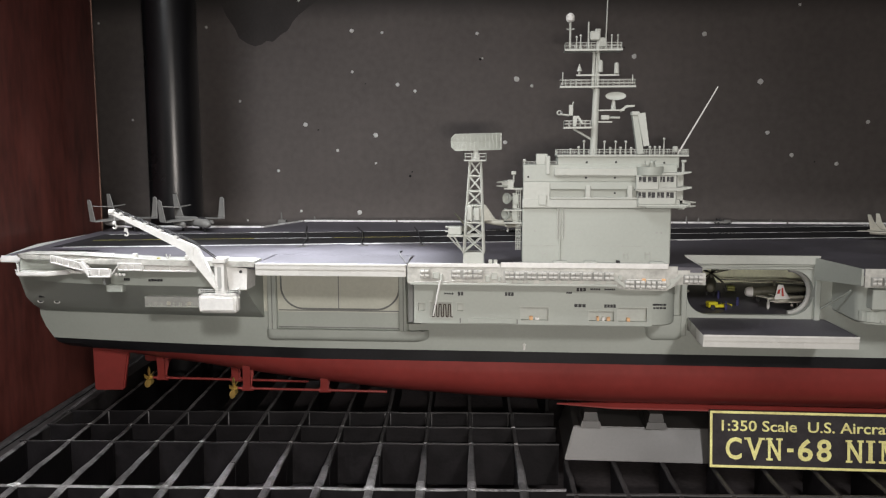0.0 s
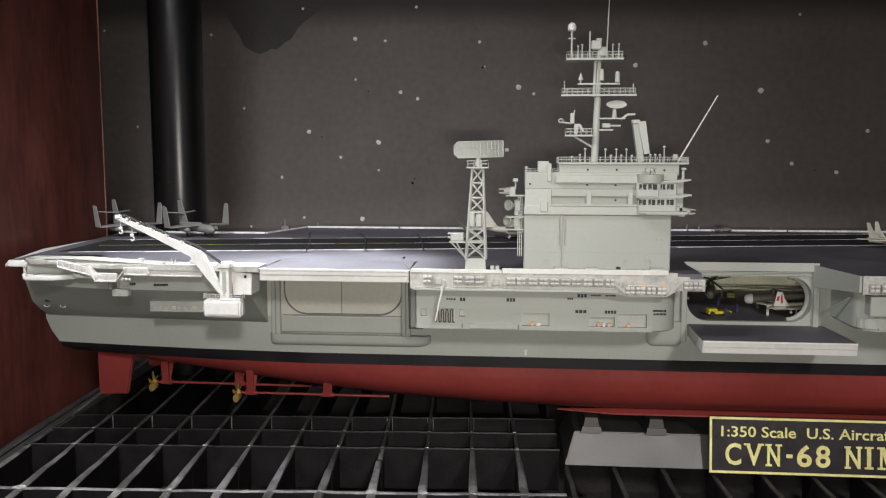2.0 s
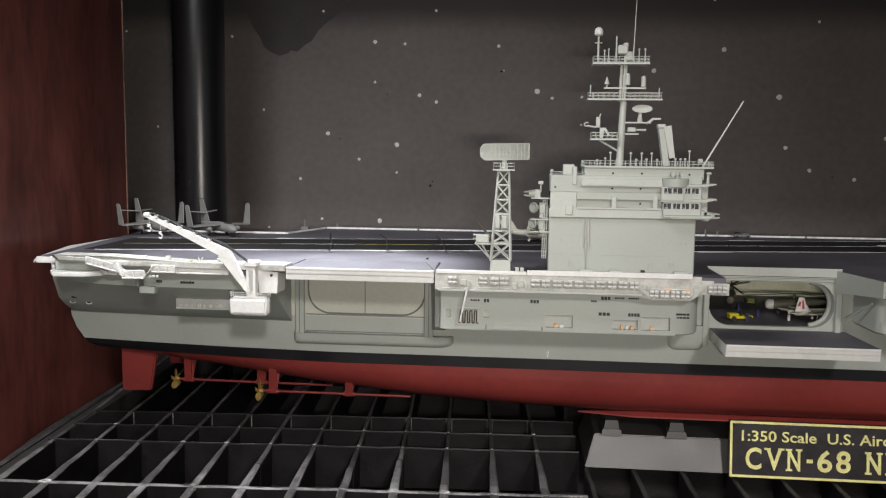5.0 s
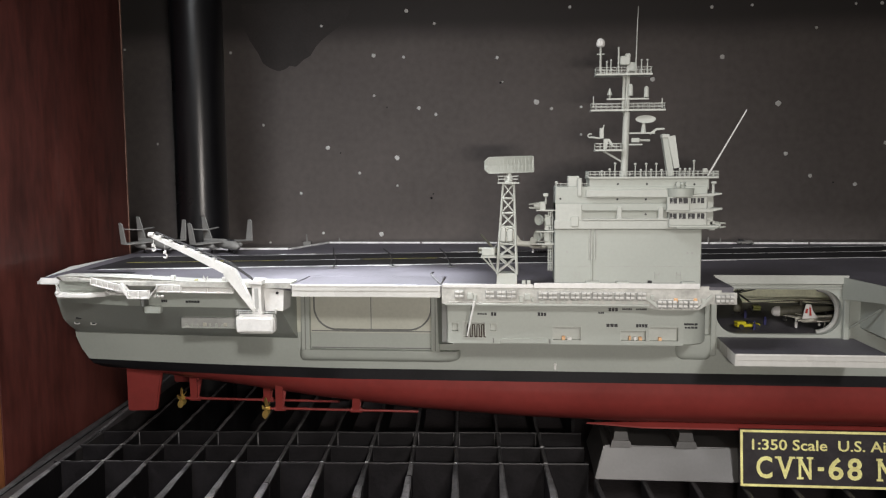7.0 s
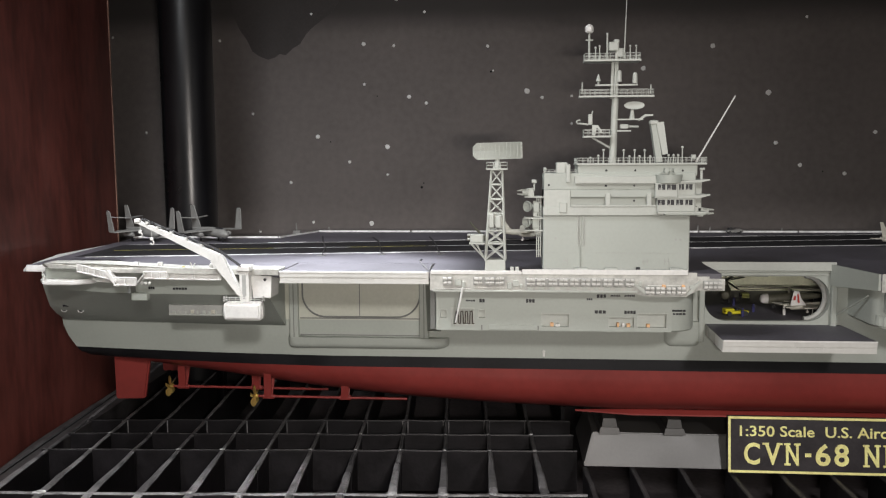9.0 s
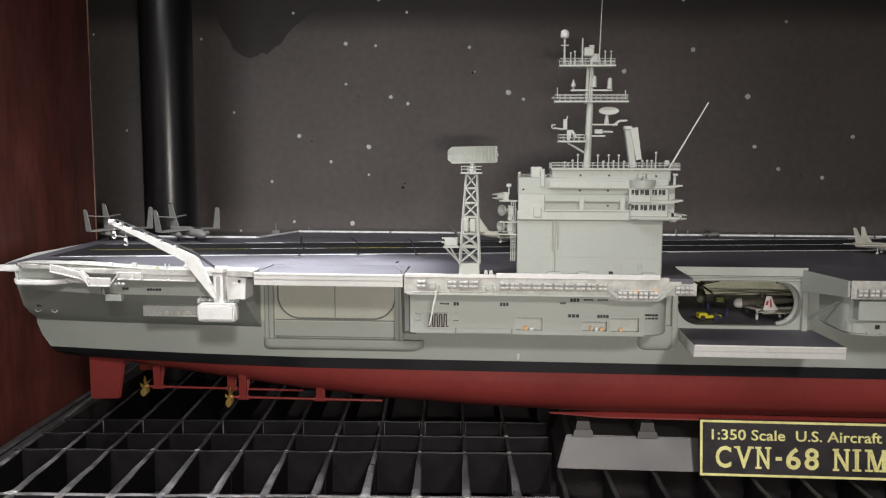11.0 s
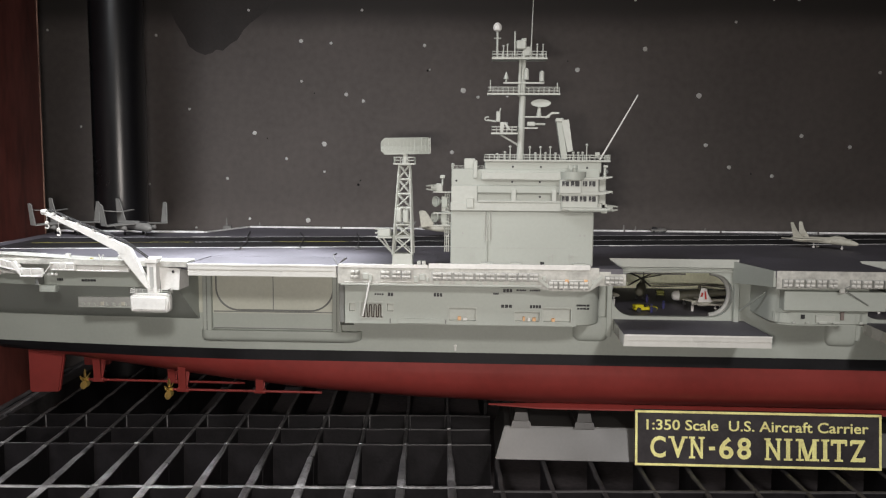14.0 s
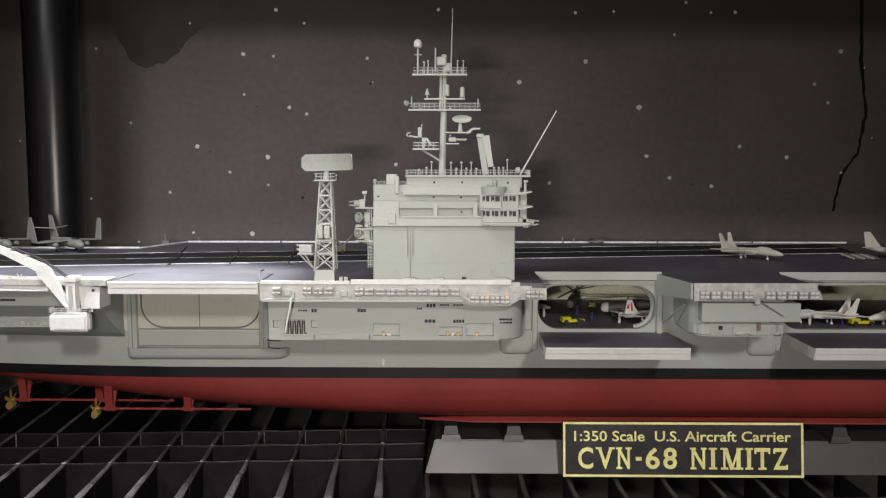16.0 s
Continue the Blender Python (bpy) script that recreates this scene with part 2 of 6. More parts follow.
def holed(bm, x0, x1, z0, z1, hx0, hx1, hz0, hz1, rad, y0, y1, n=10):
    """A wall in the x-z plane, y0 to y1 thick, with a round-cornered opening."""
    inner = []
    for cx, cz, a0 in ((hx1 - rad, hz1 - rad, 0), (hx0 + rad, hz1 - rad, 90), (hx0 + rad, hz0 + rad, 180), (hx1 - rad, hz0 + rad, 270)):
        for i in range(n + 1):
            a = radians(a0 + 90 * i / n)
            inner.append((cx + rad * math.cos(a), cz + rad * math.sin(a)))
    cx, cz = (hx0 + hx1) / 2, (hz0 + hz1) / 2
    outer = []
    for q, (x, z) in enumerate(inner):
        side, i = divmod(q, n + 1)
        f = i / n
        # walk from the side's middle line round the corner
        if side == 0:
            outer.append((x1, hz1 - rad + (z1 - hz1 + rad) * min(1, 2 * f)) if f <= 0.5 else (x1 + (hx1 - rad - x1) * (2 * f - 1), z1))
        elif side == 1:
            outer.append((hx0 + rad + (x0 - hx0 - rad) * min(1, 2 * f), z1) if f <= 0.5 else (x0, z1 + (hz1 - rad - z1) * (2 * f - 1)))
        elif side == 2:
            outer.append((x0, hz0 + rad + (z0 - hz0 - rad) * min(1, 2 * f)) if f <= 0.5 else (x0 + (hx0 + rad - x0) * (2 * f - 1), z0))
        else:
            outer.append((hx1 - rad + (x1 - hx1 + rad) * min(1, 2 * f), z0) if f <= 0.5 else (x1, z0 + (hz0 + rad - z0) * (2 * f - 1)))
    k = len(inner)
    v = [[bm.verts.new((x, y, z)) for x, z in ring] for y in (y0, y1) for ring in (inner, outer)]
    for i in range(k):
        j = (i + 1) % k
        bm.faces.new((v[0][i], v[0][j], v[1][j], v[1][i]))
        bm.faces.new((v[2][j], v[2][i], v[3][i], v[3][j]))
        bm.faces.new((v[0][j], v[0][i], v[2][i], v[2][j]))
        bm.faces.new((v[1][i], v[1][j], v[3][j], v[3][i]))
    return bm


def B():
    return bmesh.new()


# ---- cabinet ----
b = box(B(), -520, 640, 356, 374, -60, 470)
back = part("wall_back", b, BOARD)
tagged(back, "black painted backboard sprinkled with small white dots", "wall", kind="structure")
b = box(B(), -432, -409, 48, 227, -60, 470, 0.8)
side = part("wall_side", b, WOOD)
tagged(side, "dark reddish-brown wooden upright of the display cabinet", "wall", kind="structure")
# front face of the upright; room light on it is put into the colour
b = box(B(), -433, -408.6, 40, 47.9, -60, 470, 1.0)
tagged(part("trim", b, EDGE_WOOD), "front edge of the wooden upright, coloured lighter as lit", "trim", kind="structure")
b = box(B(), -410.6, -408.6, 227.05, 228.2, -60, 470)
tagged(part("trim_strip", b, PALE_EDGE), "thin pale worn back edge of the wooden upright", "trim", kind="structure")
b = box(B(), -540, -520, -260, 374, -60, 512)
tagged(part("wall_end", b, PANEL), "black end panel of the display cabinet", "wall", kind="structure")
b = box(B(), 640, 660, -260, 374, -60, 470)
tagged(part("wall_far_side", b, WOOD), "dark wooden side panel at the cabinet's other end", "wall", kind="structure")
b = box(B(), -520, 660, -250, 374, 500, 512)
tagged(part("ceiling", b, PANEL), "black cabinet top above the display", "ceiling", kind="structure")
# added unseen header, keeps the room light off the backboard
b = box(B(), -540, 660, -262, -250, 338, 512)
tagged(part("header_panel", b, WOOD), "unseen added panel that blocks the room light", "trim", kind="structure")
b = box(B(), -520, 660, -270, 374, -60, -44)
tagged(part("floor", b, DUSTY), "dusty black cabinet bottom under the plastic grid", "floor", kind="structure")
b = box(B(), -540, 660, -260, 374, -1200, -60.2)
tagged(part("cabinet_base", b, WOOD), "dark wooden base cabinet carrying the display", "cabinet", kind="structure")
# room round the open front of the cabinet
b = box(B(), -3000, 3000, -3200, -3180, -1200, 1800)
tagged(part("wall_room", b, PALE), "plain pale wall of the room facing the cabinet", "wall", kind="structure")
b = box(B(), -3000, 3000, -3180, 400, -1215, -1200)
tagged(part("floor_room", b, STAND), "plain grey floor of the room", "floor", kind="structure")

b = rod(B(), (-352.5, 243, -44), (-352.5, 243, 500), 20.8, seg=40)
pole = part("pole", b, POLE, smooth=True)
tagged(pole, "glossy black round pole in front of the backboard", "pole")

# white dots on the backboard, as paint blobs
def wall_dot(x, z, r, mat=STAR, name="paint_dot"):
    b = B()
    n = 9
    ring = [(x + r * (0.85 + 0.3 * random.random()) * math.cos(2 * math.pi * i / n), 356.0, z + r * (0.85 + 0.3 * random.random()) * math.sin(2 * math.pi * i / n)) for i in range(n)]
    top = [(x + (p[0] - x) * 0.7, 355.6, z + (p[2] - z) * 0.7) for p in ring]
    loft(b, [ring, top])
    part(name, b, mat, back)


# darker patch hanging from the dark top of the board, and a black running crack
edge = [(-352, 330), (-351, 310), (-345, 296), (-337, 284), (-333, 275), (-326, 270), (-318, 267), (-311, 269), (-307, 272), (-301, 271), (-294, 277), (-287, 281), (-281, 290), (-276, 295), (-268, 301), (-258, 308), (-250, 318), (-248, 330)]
part("paint_patch", prism(B(), [(x, 355.9, z) for x, z in edge], (0, 0.08, 0)), PATCH, back, "darker patch on the board")
run = [(341, 340, 3.2), (342, 300, 2.4), (343, 267, 2.6), (347, 244, 1.6), (349, 223, 2.6), (346, 205, 1.8), (343, 189, 2.2), (335, 178, 1.6), (330, 171, 2.2), (326, 152, 1.8), (321, 130, 1.2)]
b = B()
jag = []
for (xa, za, wa), (xb, zb, wb) in zip(run, run[1:]):
    for k in range(4):
        f = k / 4
        w = (wa + (wb - wa) * f) * random.uniform(0.35, 0.85)
        x = xa + (xb - xa) * f + random.uniform(-0.9, 0.9)
        jag.append((x, za + (zb - za) * f, w))
loft(b, [[(x - w, 355.8, z), (x + w, 355.8, z - 1), (x + w, 356.05, z - 1), (x - w, 356.05, z)] for x, z, w in jag])
part("paint_run", b, SOOT, back, "black jagged paint run")
DOTS = [(-227, 280, 1.9), (-199, 278, 1.4), (-112, 276, 1.6), (90, 273, 2.3), (29, 254, 2.3), (-227, 243, 1.4), (-185, 231, 1.9), (-169, 225, 1.6), (-76, 235, 2.6), (-62, 229, 1.6), (140, 231, 2.6), (-334, 217, 1.4), (-364, 285, 1.4), (-439, 200, 1.2), (-272, 195, 2.1), (-206, 185, 2.3)] + [(-242, 171, 1.6), (-206, 159, 1.2), (-299, 152, 1.6), (-86, 178, 1.9), (-222, 113, 2.3), (-278, 114, 1.4), (148, 186, 1.9), (234, 195, 1.9), (170, 166, 1.9), (209, 158, 1.9), (-330, 105, 1.2), (-276, 308, 1.4), (-107, 254, 0.9), (171, 297, 1.4), (-468, 290, 1.2), (-196, 320, 1.9)] + [(-46, 320, 1.6), (-170, 308, 1.4), (324, 282, 2.1), (301, 252, 1.6), (314, 235, 1.6), (278, 185, 1.9), (80, 317, 1.6), (115, 318, 1.4), (181, 326, 1.4), (204, 317, 1.2), (226, 317, 1.6), (58, 161, 1.9), (329, 171, 1.4), (-374, 146, 1.2), (346, 267, 0.9), (356, 203, 0.9)]
for x, z, r in DOTS:
    wall_dot(x, z, r)
for x, z, r in ((-35, 230, 1.3), (-35, 205, 1.2)):
    wall_dot(x, z, r)
# small chips and black specks in the board's paint
for x, z, r in ((-109, 253, 1.0), (-174, 147, 1.2), (-172, 151, 0.7), (-215, 232, 0.6), (20, 262, 0.6), (-260, 190, 0.7), (190, 160, 0.7)):
    wall_dot(x, z, r, SOOT, "paint_chip")

# ---- plastic grid under the ship ----
grid = thing("floor_grid", (-180, 50, -30), "black plastic egg-crate grid with scuffed glossy bars", "grid")
TILT = math.tan(radians(3.1))
# top: tone of the top faces, scuffed, or darkened where less light falls
def grid_bar(pts, w, z0, z1, worn=True, top=None, w_end=None):
    (xa, ya), (xb, yb) = pts
    d = Vector((xb - xa, yb - ya, 0)).normalized()
    side = Vector((-d.y, d.x, 0)) / 2
    a, c = Vector((xa, ya, 0)), Vector((xb, yb, 0))
    b = B()
    low = 0.72
    sec = lambda p, nrm: [p - nrm * low + Vector((0, 0, z0)), p + nrm * low + Vector((0, 0, z0)), p + nrm + Vector((0, 0, z1 - 0.7)), p + nrm * 0.6 + Vector((0, 0, z1)), p - nrm * 0.6 + Vector((0, 0, z1)), p - nrm + Vector((0, 0, z1 - 0.7))]
    n = max(2, int((c - a).length / 12))
    rings = []
    for i in range(n + 1):
        p = a.lerp(c, i / n) + Vector((random.uniform(-0.25, 0.25), random.uniform(-0.25, 0.25), random.uniform(-0.3, 0.2)))
        rings.append(sec(p, side * (w + ((w_end or w) - w) * i / n)))
    loft(b, rings)
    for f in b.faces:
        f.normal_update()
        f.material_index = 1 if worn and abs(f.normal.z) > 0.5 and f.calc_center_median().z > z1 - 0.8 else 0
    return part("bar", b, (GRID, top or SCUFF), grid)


for k in range(-1, 36):
    xf, xr = -338.4 + 26.75 * k, -350.5 + 27.25 * k  # where the bar crosses y = -14 and y = 111
    y0, y1 = -130 + TILT * (xf + 180), 281 + TILT * (xr + 180)
    at = lambda y: (xf + (xr - xf) * (y + 14) / 125, y)
    # right-hand bars lie in shade, painted in by their darker tops
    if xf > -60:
        grid_bar([at(y0), at(34 + TILT * (xf + 180))], 2.8, -27, -3.5, True, RIM_SHADE)
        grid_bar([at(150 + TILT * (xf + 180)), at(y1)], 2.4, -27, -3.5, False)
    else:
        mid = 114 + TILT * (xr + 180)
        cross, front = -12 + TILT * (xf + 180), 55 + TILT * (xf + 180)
        # scuffs kept to the left and front, dimmed where less light falls
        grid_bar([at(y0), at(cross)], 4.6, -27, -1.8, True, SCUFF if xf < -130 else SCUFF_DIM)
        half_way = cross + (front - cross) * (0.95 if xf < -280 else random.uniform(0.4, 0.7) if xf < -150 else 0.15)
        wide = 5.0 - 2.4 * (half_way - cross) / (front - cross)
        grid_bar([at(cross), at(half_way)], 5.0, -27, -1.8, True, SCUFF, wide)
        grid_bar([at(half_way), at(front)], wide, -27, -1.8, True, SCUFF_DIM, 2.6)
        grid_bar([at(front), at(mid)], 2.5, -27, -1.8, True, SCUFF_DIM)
        # pale rods standing in for the highlights down the corners of the cells
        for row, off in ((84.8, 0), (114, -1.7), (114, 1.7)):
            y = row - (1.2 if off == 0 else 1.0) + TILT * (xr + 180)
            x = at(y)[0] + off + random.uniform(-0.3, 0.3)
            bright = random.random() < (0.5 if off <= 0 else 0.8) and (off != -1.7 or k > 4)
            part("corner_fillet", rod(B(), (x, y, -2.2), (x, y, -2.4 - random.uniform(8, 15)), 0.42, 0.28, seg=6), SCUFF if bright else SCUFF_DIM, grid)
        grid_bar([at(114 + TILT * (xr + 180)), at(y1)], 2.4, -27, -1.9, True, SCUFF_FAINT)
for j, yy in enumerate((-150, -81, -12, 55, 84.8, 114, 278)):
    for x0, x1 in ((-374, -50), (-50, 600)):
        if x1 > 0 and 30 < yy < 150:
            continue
        # tops darkened to the right and back for the weaker light
        grid_bar([(x0, yy + TILT * (x0 + 180)), (x1, yy + TILT * (x1 + 180))], 2.6 if yy < 0 else 1.3, -27, -1.6 if x1 < 0 else -3.3, yy < 114 and (x1 < 0 or yy < 0), (SCUFF if yy < 0 else SCUFF_DIM) if x1 < 0 else RIM_SHADE)
# scuffed spots where the bars cross, their white highlights put into the colour
for k in range(0, 11):
    for row, size in ((-81, 2.0), (-12, 2.3), (55, 1.1), (84.8, 0.9)):
        if random.random() < 0.25:
            continue
        xf, xr = -338.4 + 26.75 * k, -350.5 + 27.25 * k
        y = row + TILT * (xf + 180)
        x = xf + (xr - xf) * (y + 14) / 125
        s = size * random.uniform(0.5, 1.15)
        ring = [(x + s * random.uniform(0.6, 1.2) * 1.3 * math.cos(a * math.pi / 5), y + s * random.uniform(0.6, 1.2) * math.sin(a * math.pi / 5), -1.75) for a in range(10)]
        part("rubbed_spot", prism(B(), ring, (0, 0, 0.3)), SCUFF_GLINT, grid)
b = prism(B(), [(-400, 300, -30), (-379, 300, -30), (-368, -60, -30), (-372, -60, -30), (-388, 60, -30)], (0, 0, 27), 0)
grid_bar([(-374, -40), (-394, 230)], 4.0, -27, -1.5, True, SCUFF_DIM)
part("border", b, RIM_SHADE, grid, "flat dull rim of the grid")

# ---- stand and nameplate ----
stand = thing("display_stand", (70, 70, 0), "smoked grey plastic cradle stand under the ship's keel", "stand")
b = prism(B(), [(-48, 40.5, -3), (-42.5, 47, 15), (-42.5, 100, 15), (-48, 107, -3)], (292, 0, 0))
bmesh.ops.bevel(b, geom=b.edges[:], offset=0.5, segments=2, affect="EDGES")
part("base", b, STAND, stand)
for x in (-33, 3.6, 122, 193):
    b = B()
    for w, z0, z1 in ((6.0, 15, 18.6), (4.4, 18.6, 23.4)):
        loft(b, [[(x + sx * q, 74 + sy * (24 + q), z) for sx, sy in ((-1, -1), (1, -1), (1, 1), (-1, 1))] for z, q in ((z0, w), (z1, w - 0.9))])
    part("keel_block", b, STAND, stand)
slab = thing("nameplate", (99, 35, -2), "black nameplate with gold border and gold lettering", "nameplate")
PLATE_M = Matrix.Translation((30.6, 32.7, -1.9)) @ Matrix.Rotation(radians(-7.2), 4, "X")
def on_plate(bm):
    bmesh.ops.transform(bm, matrix=PLATE_M, verts=bm.verts)
    return bm
part("board", on_plate(box(B(), 0, 137, 0, 2.2, 0, 31.6, 0.3)), PLATE, slab)
b = B()
for x0, x1, z0, z1 in ((0.3, 136.7, 0.3, 1.6), (0.3, 136.7, 30.0, 31.3), (0.3, 1.6, 1.6, 30.0), (135.4, 136.7, 1.6, 30.0)):
    box(b, x0, x1, -0.35, 0.1, z0, z1)
part("border", on_plate(b), GOLD, slab, "gold border line")


def lettering(text, width, height, x, z, bold=0.0):
    cu = bpy.data.curves.new("text", "FONT")
    cu.body, cu.size, cu.extrude, cu.offset, cu.resolution_u = text, 10, 0.25, bold, 3
    ob = bpy.data.objects.new("text", cu)
    scene.collection.objects.link(ob)
    me = bpy.data.meshes.new_from_object(ob.evaluated_get(bpy.context.evaluated_depsgraph_get()))
    bpy.data.objects.remove(ob)
    b = B()
    b.from_mesh(me)
    xs, ys = [v.co.x for v in b.verts], [v.co.y for v in b.verts]
    sx, sy = width / (max(xs) - min(xs)), height / (max(ys) - min(ys))
    x0, y0 = min(xs), min(ys)
    for v in b.verts:
        v.co = Vector((x + (v.co.x - x0) * sx, -0.15 - v.co.z, z + (v.co.y - y0) * sy))
    return b


part("inscription", on_plate(lettering("1:350 Scale  U.S. Aircraft Carrier", 123, 5.9, 6.6, 20.4, 0.12)), GOLD, slab, "small gold line of writing")
big = B()
# letter, left and right edge of its strokes, serifs (place along the width, at the top or not, half width)
NAME = (("C", 8.8, 17.4, ()), ("V", 19.9, 28.6, ((0.07, 1, 1.7), (0.93, 1, 1.6))), ("N", 31.4, 38.2, ((0.12, 0, 1.7), (0.1, 1, 1.7), (0.9, 1, 1.7))), ("-", 41.6, 44.9, ()),
        ("6", 47.2, 55.2, ()), ("8", 57.2, 65.0, ()), ("N", 73.3, 80.9, ((0.12, 0, 1.7), (0.1, 1, 1.7), (0.9, 1, 1.6))), ("I", 84.3, 86.5, ((0.5, 0, 2.3), (0.5, 1, 2.3))),
        ("M", 90.4, 101.2, ((0.1, 0, 1.9), (0.9, 0, 1.9), (0.08, 1, 1.6), (0.92, 1, 1.6))), ("I", 104.7, 106.9, ((0.5, 0, 2.2), (0.5, 1, 2.2))), ("T", 108.9, 117.7, ((0.5, 0, 2.3),)), ("Z", 119.5, 127.8, ()))
for ch, x0, x1, serifs in NAME:
    if ch == "M":
        tmp = B()
        for k, (xa, xb, xc, xd) in enumerate(((91.2, 91.2, 92.4, 92.4), (91.2, 95.0, 97.2, 93.6), (99.4, 95.4, 96.6, 100.6), (98.7, 98.7, 101.0, 101.0))):
            prism(tmp, [(xa, -0.40 - 0.03 * k, 17.0), (xb, -0.40 - 0.03 * k, 4.8), (xc, -0.40 - 0.03 * k, 4.8), (xd, -0.40 - 0.03 * k, 17.0)], (0, 0.5, 0))
        for xa, xb, z in ((89.8, 94.0, 4.8), (97.4, 102.4, 4.8), (89.6, 92.6, 15.9), (99.6, 102.4, 15.9)):
            box(tmp, xa, xb, -0.55, 0.1, z, z + 1.1)
        serifs = ()
    else:
        tmp = lettering(ch, x1 - x0, 12.2 if ch != "-" else 2.0, x0, 4.8 if ch != "-" else 9.6, 0.2 if ch != "M" else 0.05)
    for fx, up, half in serifs:
        cx = x0 + fx * (x1 - x0)
        z = 4.8 + (11.1 if up else 0)
        box(tmp, cx - half, cx + half, -0.47, 0.1, z, z + 1.1)
    if ch == "T":
        for cx in (109.4, 117.2):
            box(tmp, cx - 0.55, cx + 0.55, -0.47, 0.1, 13.6, 16.5)
    if ch == "Z":
        box(tmp, 119.5, 120.6, -0.47, 0.1, 13.8, 16.5)
        box(tmp, 126.7, 127.8, -0.47, 0.1, 5.0, 7.6)
    me = bpy.data.meshes.new("t")
    tmp.to_mesh(me)
    tmp.free()
    big.from_mesh(me)
part("ship_name", on_plate(big), GOLD, slab, "large gold ship designation")

# ---- the ship ----
ship = thing("aircraft_carrier_model", (90, 95, 23), "large grey scale-model aircraft carrier with red underwater hull", "ship model")
CL = 95.0
def lerp_table(tab, x):
    for (x0, v0), (x1, v1) in zip(tab, tab[1:]):
        if x <= x1:
            return v0 + (v1 - v0) * max(0, min(1, (x - x0) / (x1 - x0)))
    return tab[-1][1]


HALF = [(-378, 47), (-330, 53), (-280, 58), (-215, 62), (240, 62), (330, 54), (420, 36), (500, 15), (548, 1)]
BOTTOM = [(-378, 52), (-350, 48), (-300, 40), (-245, 33), (-190, 28), (-130, 25), (-60, 23.2), (460, 23.2), (520, 34), (548, 50)]
TURN_H = [(-378, 7), (-300, 22), (-200, 24), (-100, 22), (300, 22), (450, 40), (548, 60)]
def stern_x(z):
    return lerp_table([(23, -305), (50, -340), (57, -346.6), (60, -349.6), (67, -354.9), (74, -358.2), (80, -359), (97, -359), (110, -359)], z)
def bow_x(z):
    return lerp_table([(23, 500), (40, 528), (61, 535), (104, 552)], z)
def breadth(x, z):
    zb, th = lerp_table(BOTTOM, x), lerp_table(TURN_H, x)
    s = max(0.0, min(1.0, (z - zb) / th))
    return lerp_table(HALF, x) * (1 - (1 - s) ** 2.3) ** (1 / 2.3)
STATIONS = [i / 90 for i in range(91)]
def shell(levels, relative, name, mat, label=""):
    """Both sides of the hull between levels; relative levels run from the keel up to the last."""
    b = B()
    rings = []
    for u in STATIONS:
        ring = []
        for lv in levels:
            xm = -378 + u * 926
            z = lerp_table(BOTTOM, xm) + (levels[-1] - lerp_table(BOTTOM, xm)) * (lv / levels[-1]) if relative else lv
            x = stern_x(z) + u * (bow_x(z) - stern_x(z))
            ring.append((x, breadth(xm, z) if not relative or lv else 0.0, z))
        rings.append([(x, CL - y, z) for x, y, z in ring] + [(x, CL + y, z) for x, y, z in reversed(ring)])
    loft(b, rings, close=True, caps=True)
    return part(name, b, mat, ship, label, smooth=True)


shell([0, 1.2, 4, 9, 16, 25, 36, 47, 55.1], True, "hull_bottom", RED, "matt red underwater hull")
shell([55.1, 58.5, 61.3], False, "boot_stripe", BLACK, "black waterline stripe")
shell([61.3, 68, 75, 82], False, "hull_side", GREY)

# hangar deck and upper hull sides
b = box(B(), -205, 300, 37, 156.8, 80, 82.2)
part("hangar_floor", b, DECK, ship, "dark hangar floor")
for x0, x1, h in ((-221, -130, (-211.5, -137.5)), (-8, 96, (15.5, 81.5)), (133, 240, (150, 224))):
    if x0 == -221:
        part("side_wall", box(B(), x0, x1, 33.0, 36.0, 82, 112), DOOR, ship)
    else:
        part("side_wall", holed(B(), x0, x1, 82, 112, h[0], h[1], 83.6, 108.2, 11.5, 33.0, 36.5), GREY, ship, "grey hull wall with a round-ended hangar opening")
for x0, x1 in ((-130, -8), (96, 133), (240, 300)):
    part("side_wall", box(B(), x0, x1, 33.0, 36.0, 82, 112), GREY, ship)
part("side_wall", box(B(), -215, 300, 154, 157, 82, 112), GREY, ship)
part("hangar_wall", box(B(), -13, 285, 151.6, 153.8, 82.2, 111.7), OLIVE, ship, "cream inner hangar wall")
part("end_wall", box(B(), -16, -13, 36.5, 154, 82, 112), OLIVE, ship)
part("end_wall", box(B(), 285, 288, 36.5, 154, 82, 112), OLIVE, ship)
b = B()
rings = []
for u in range(15):
    x = 300 + u * 18
    hb, fl = lerp_table(HALF, x), 8 + 12 * math.sin(min(1, u / 12) * 3.14)
    rings.append([(x, CL - max(1, hb), 82), (x, CL + max(1, hb), 82), (x, CL + hb + fl, 110), (x, CL - hb - fl, 110)])
loft(b, rings)
part("bow_flare", b, GREY, ship)
# flared stern quarters
QUARTER_OUT = [(-356, 70), (-335, 82), (-300, 91), (-215, 95)]
QUARTER_BULGE = [(-356, 4.5), (-335, 2.0), (-315, 0)]
b = B()
rings = []
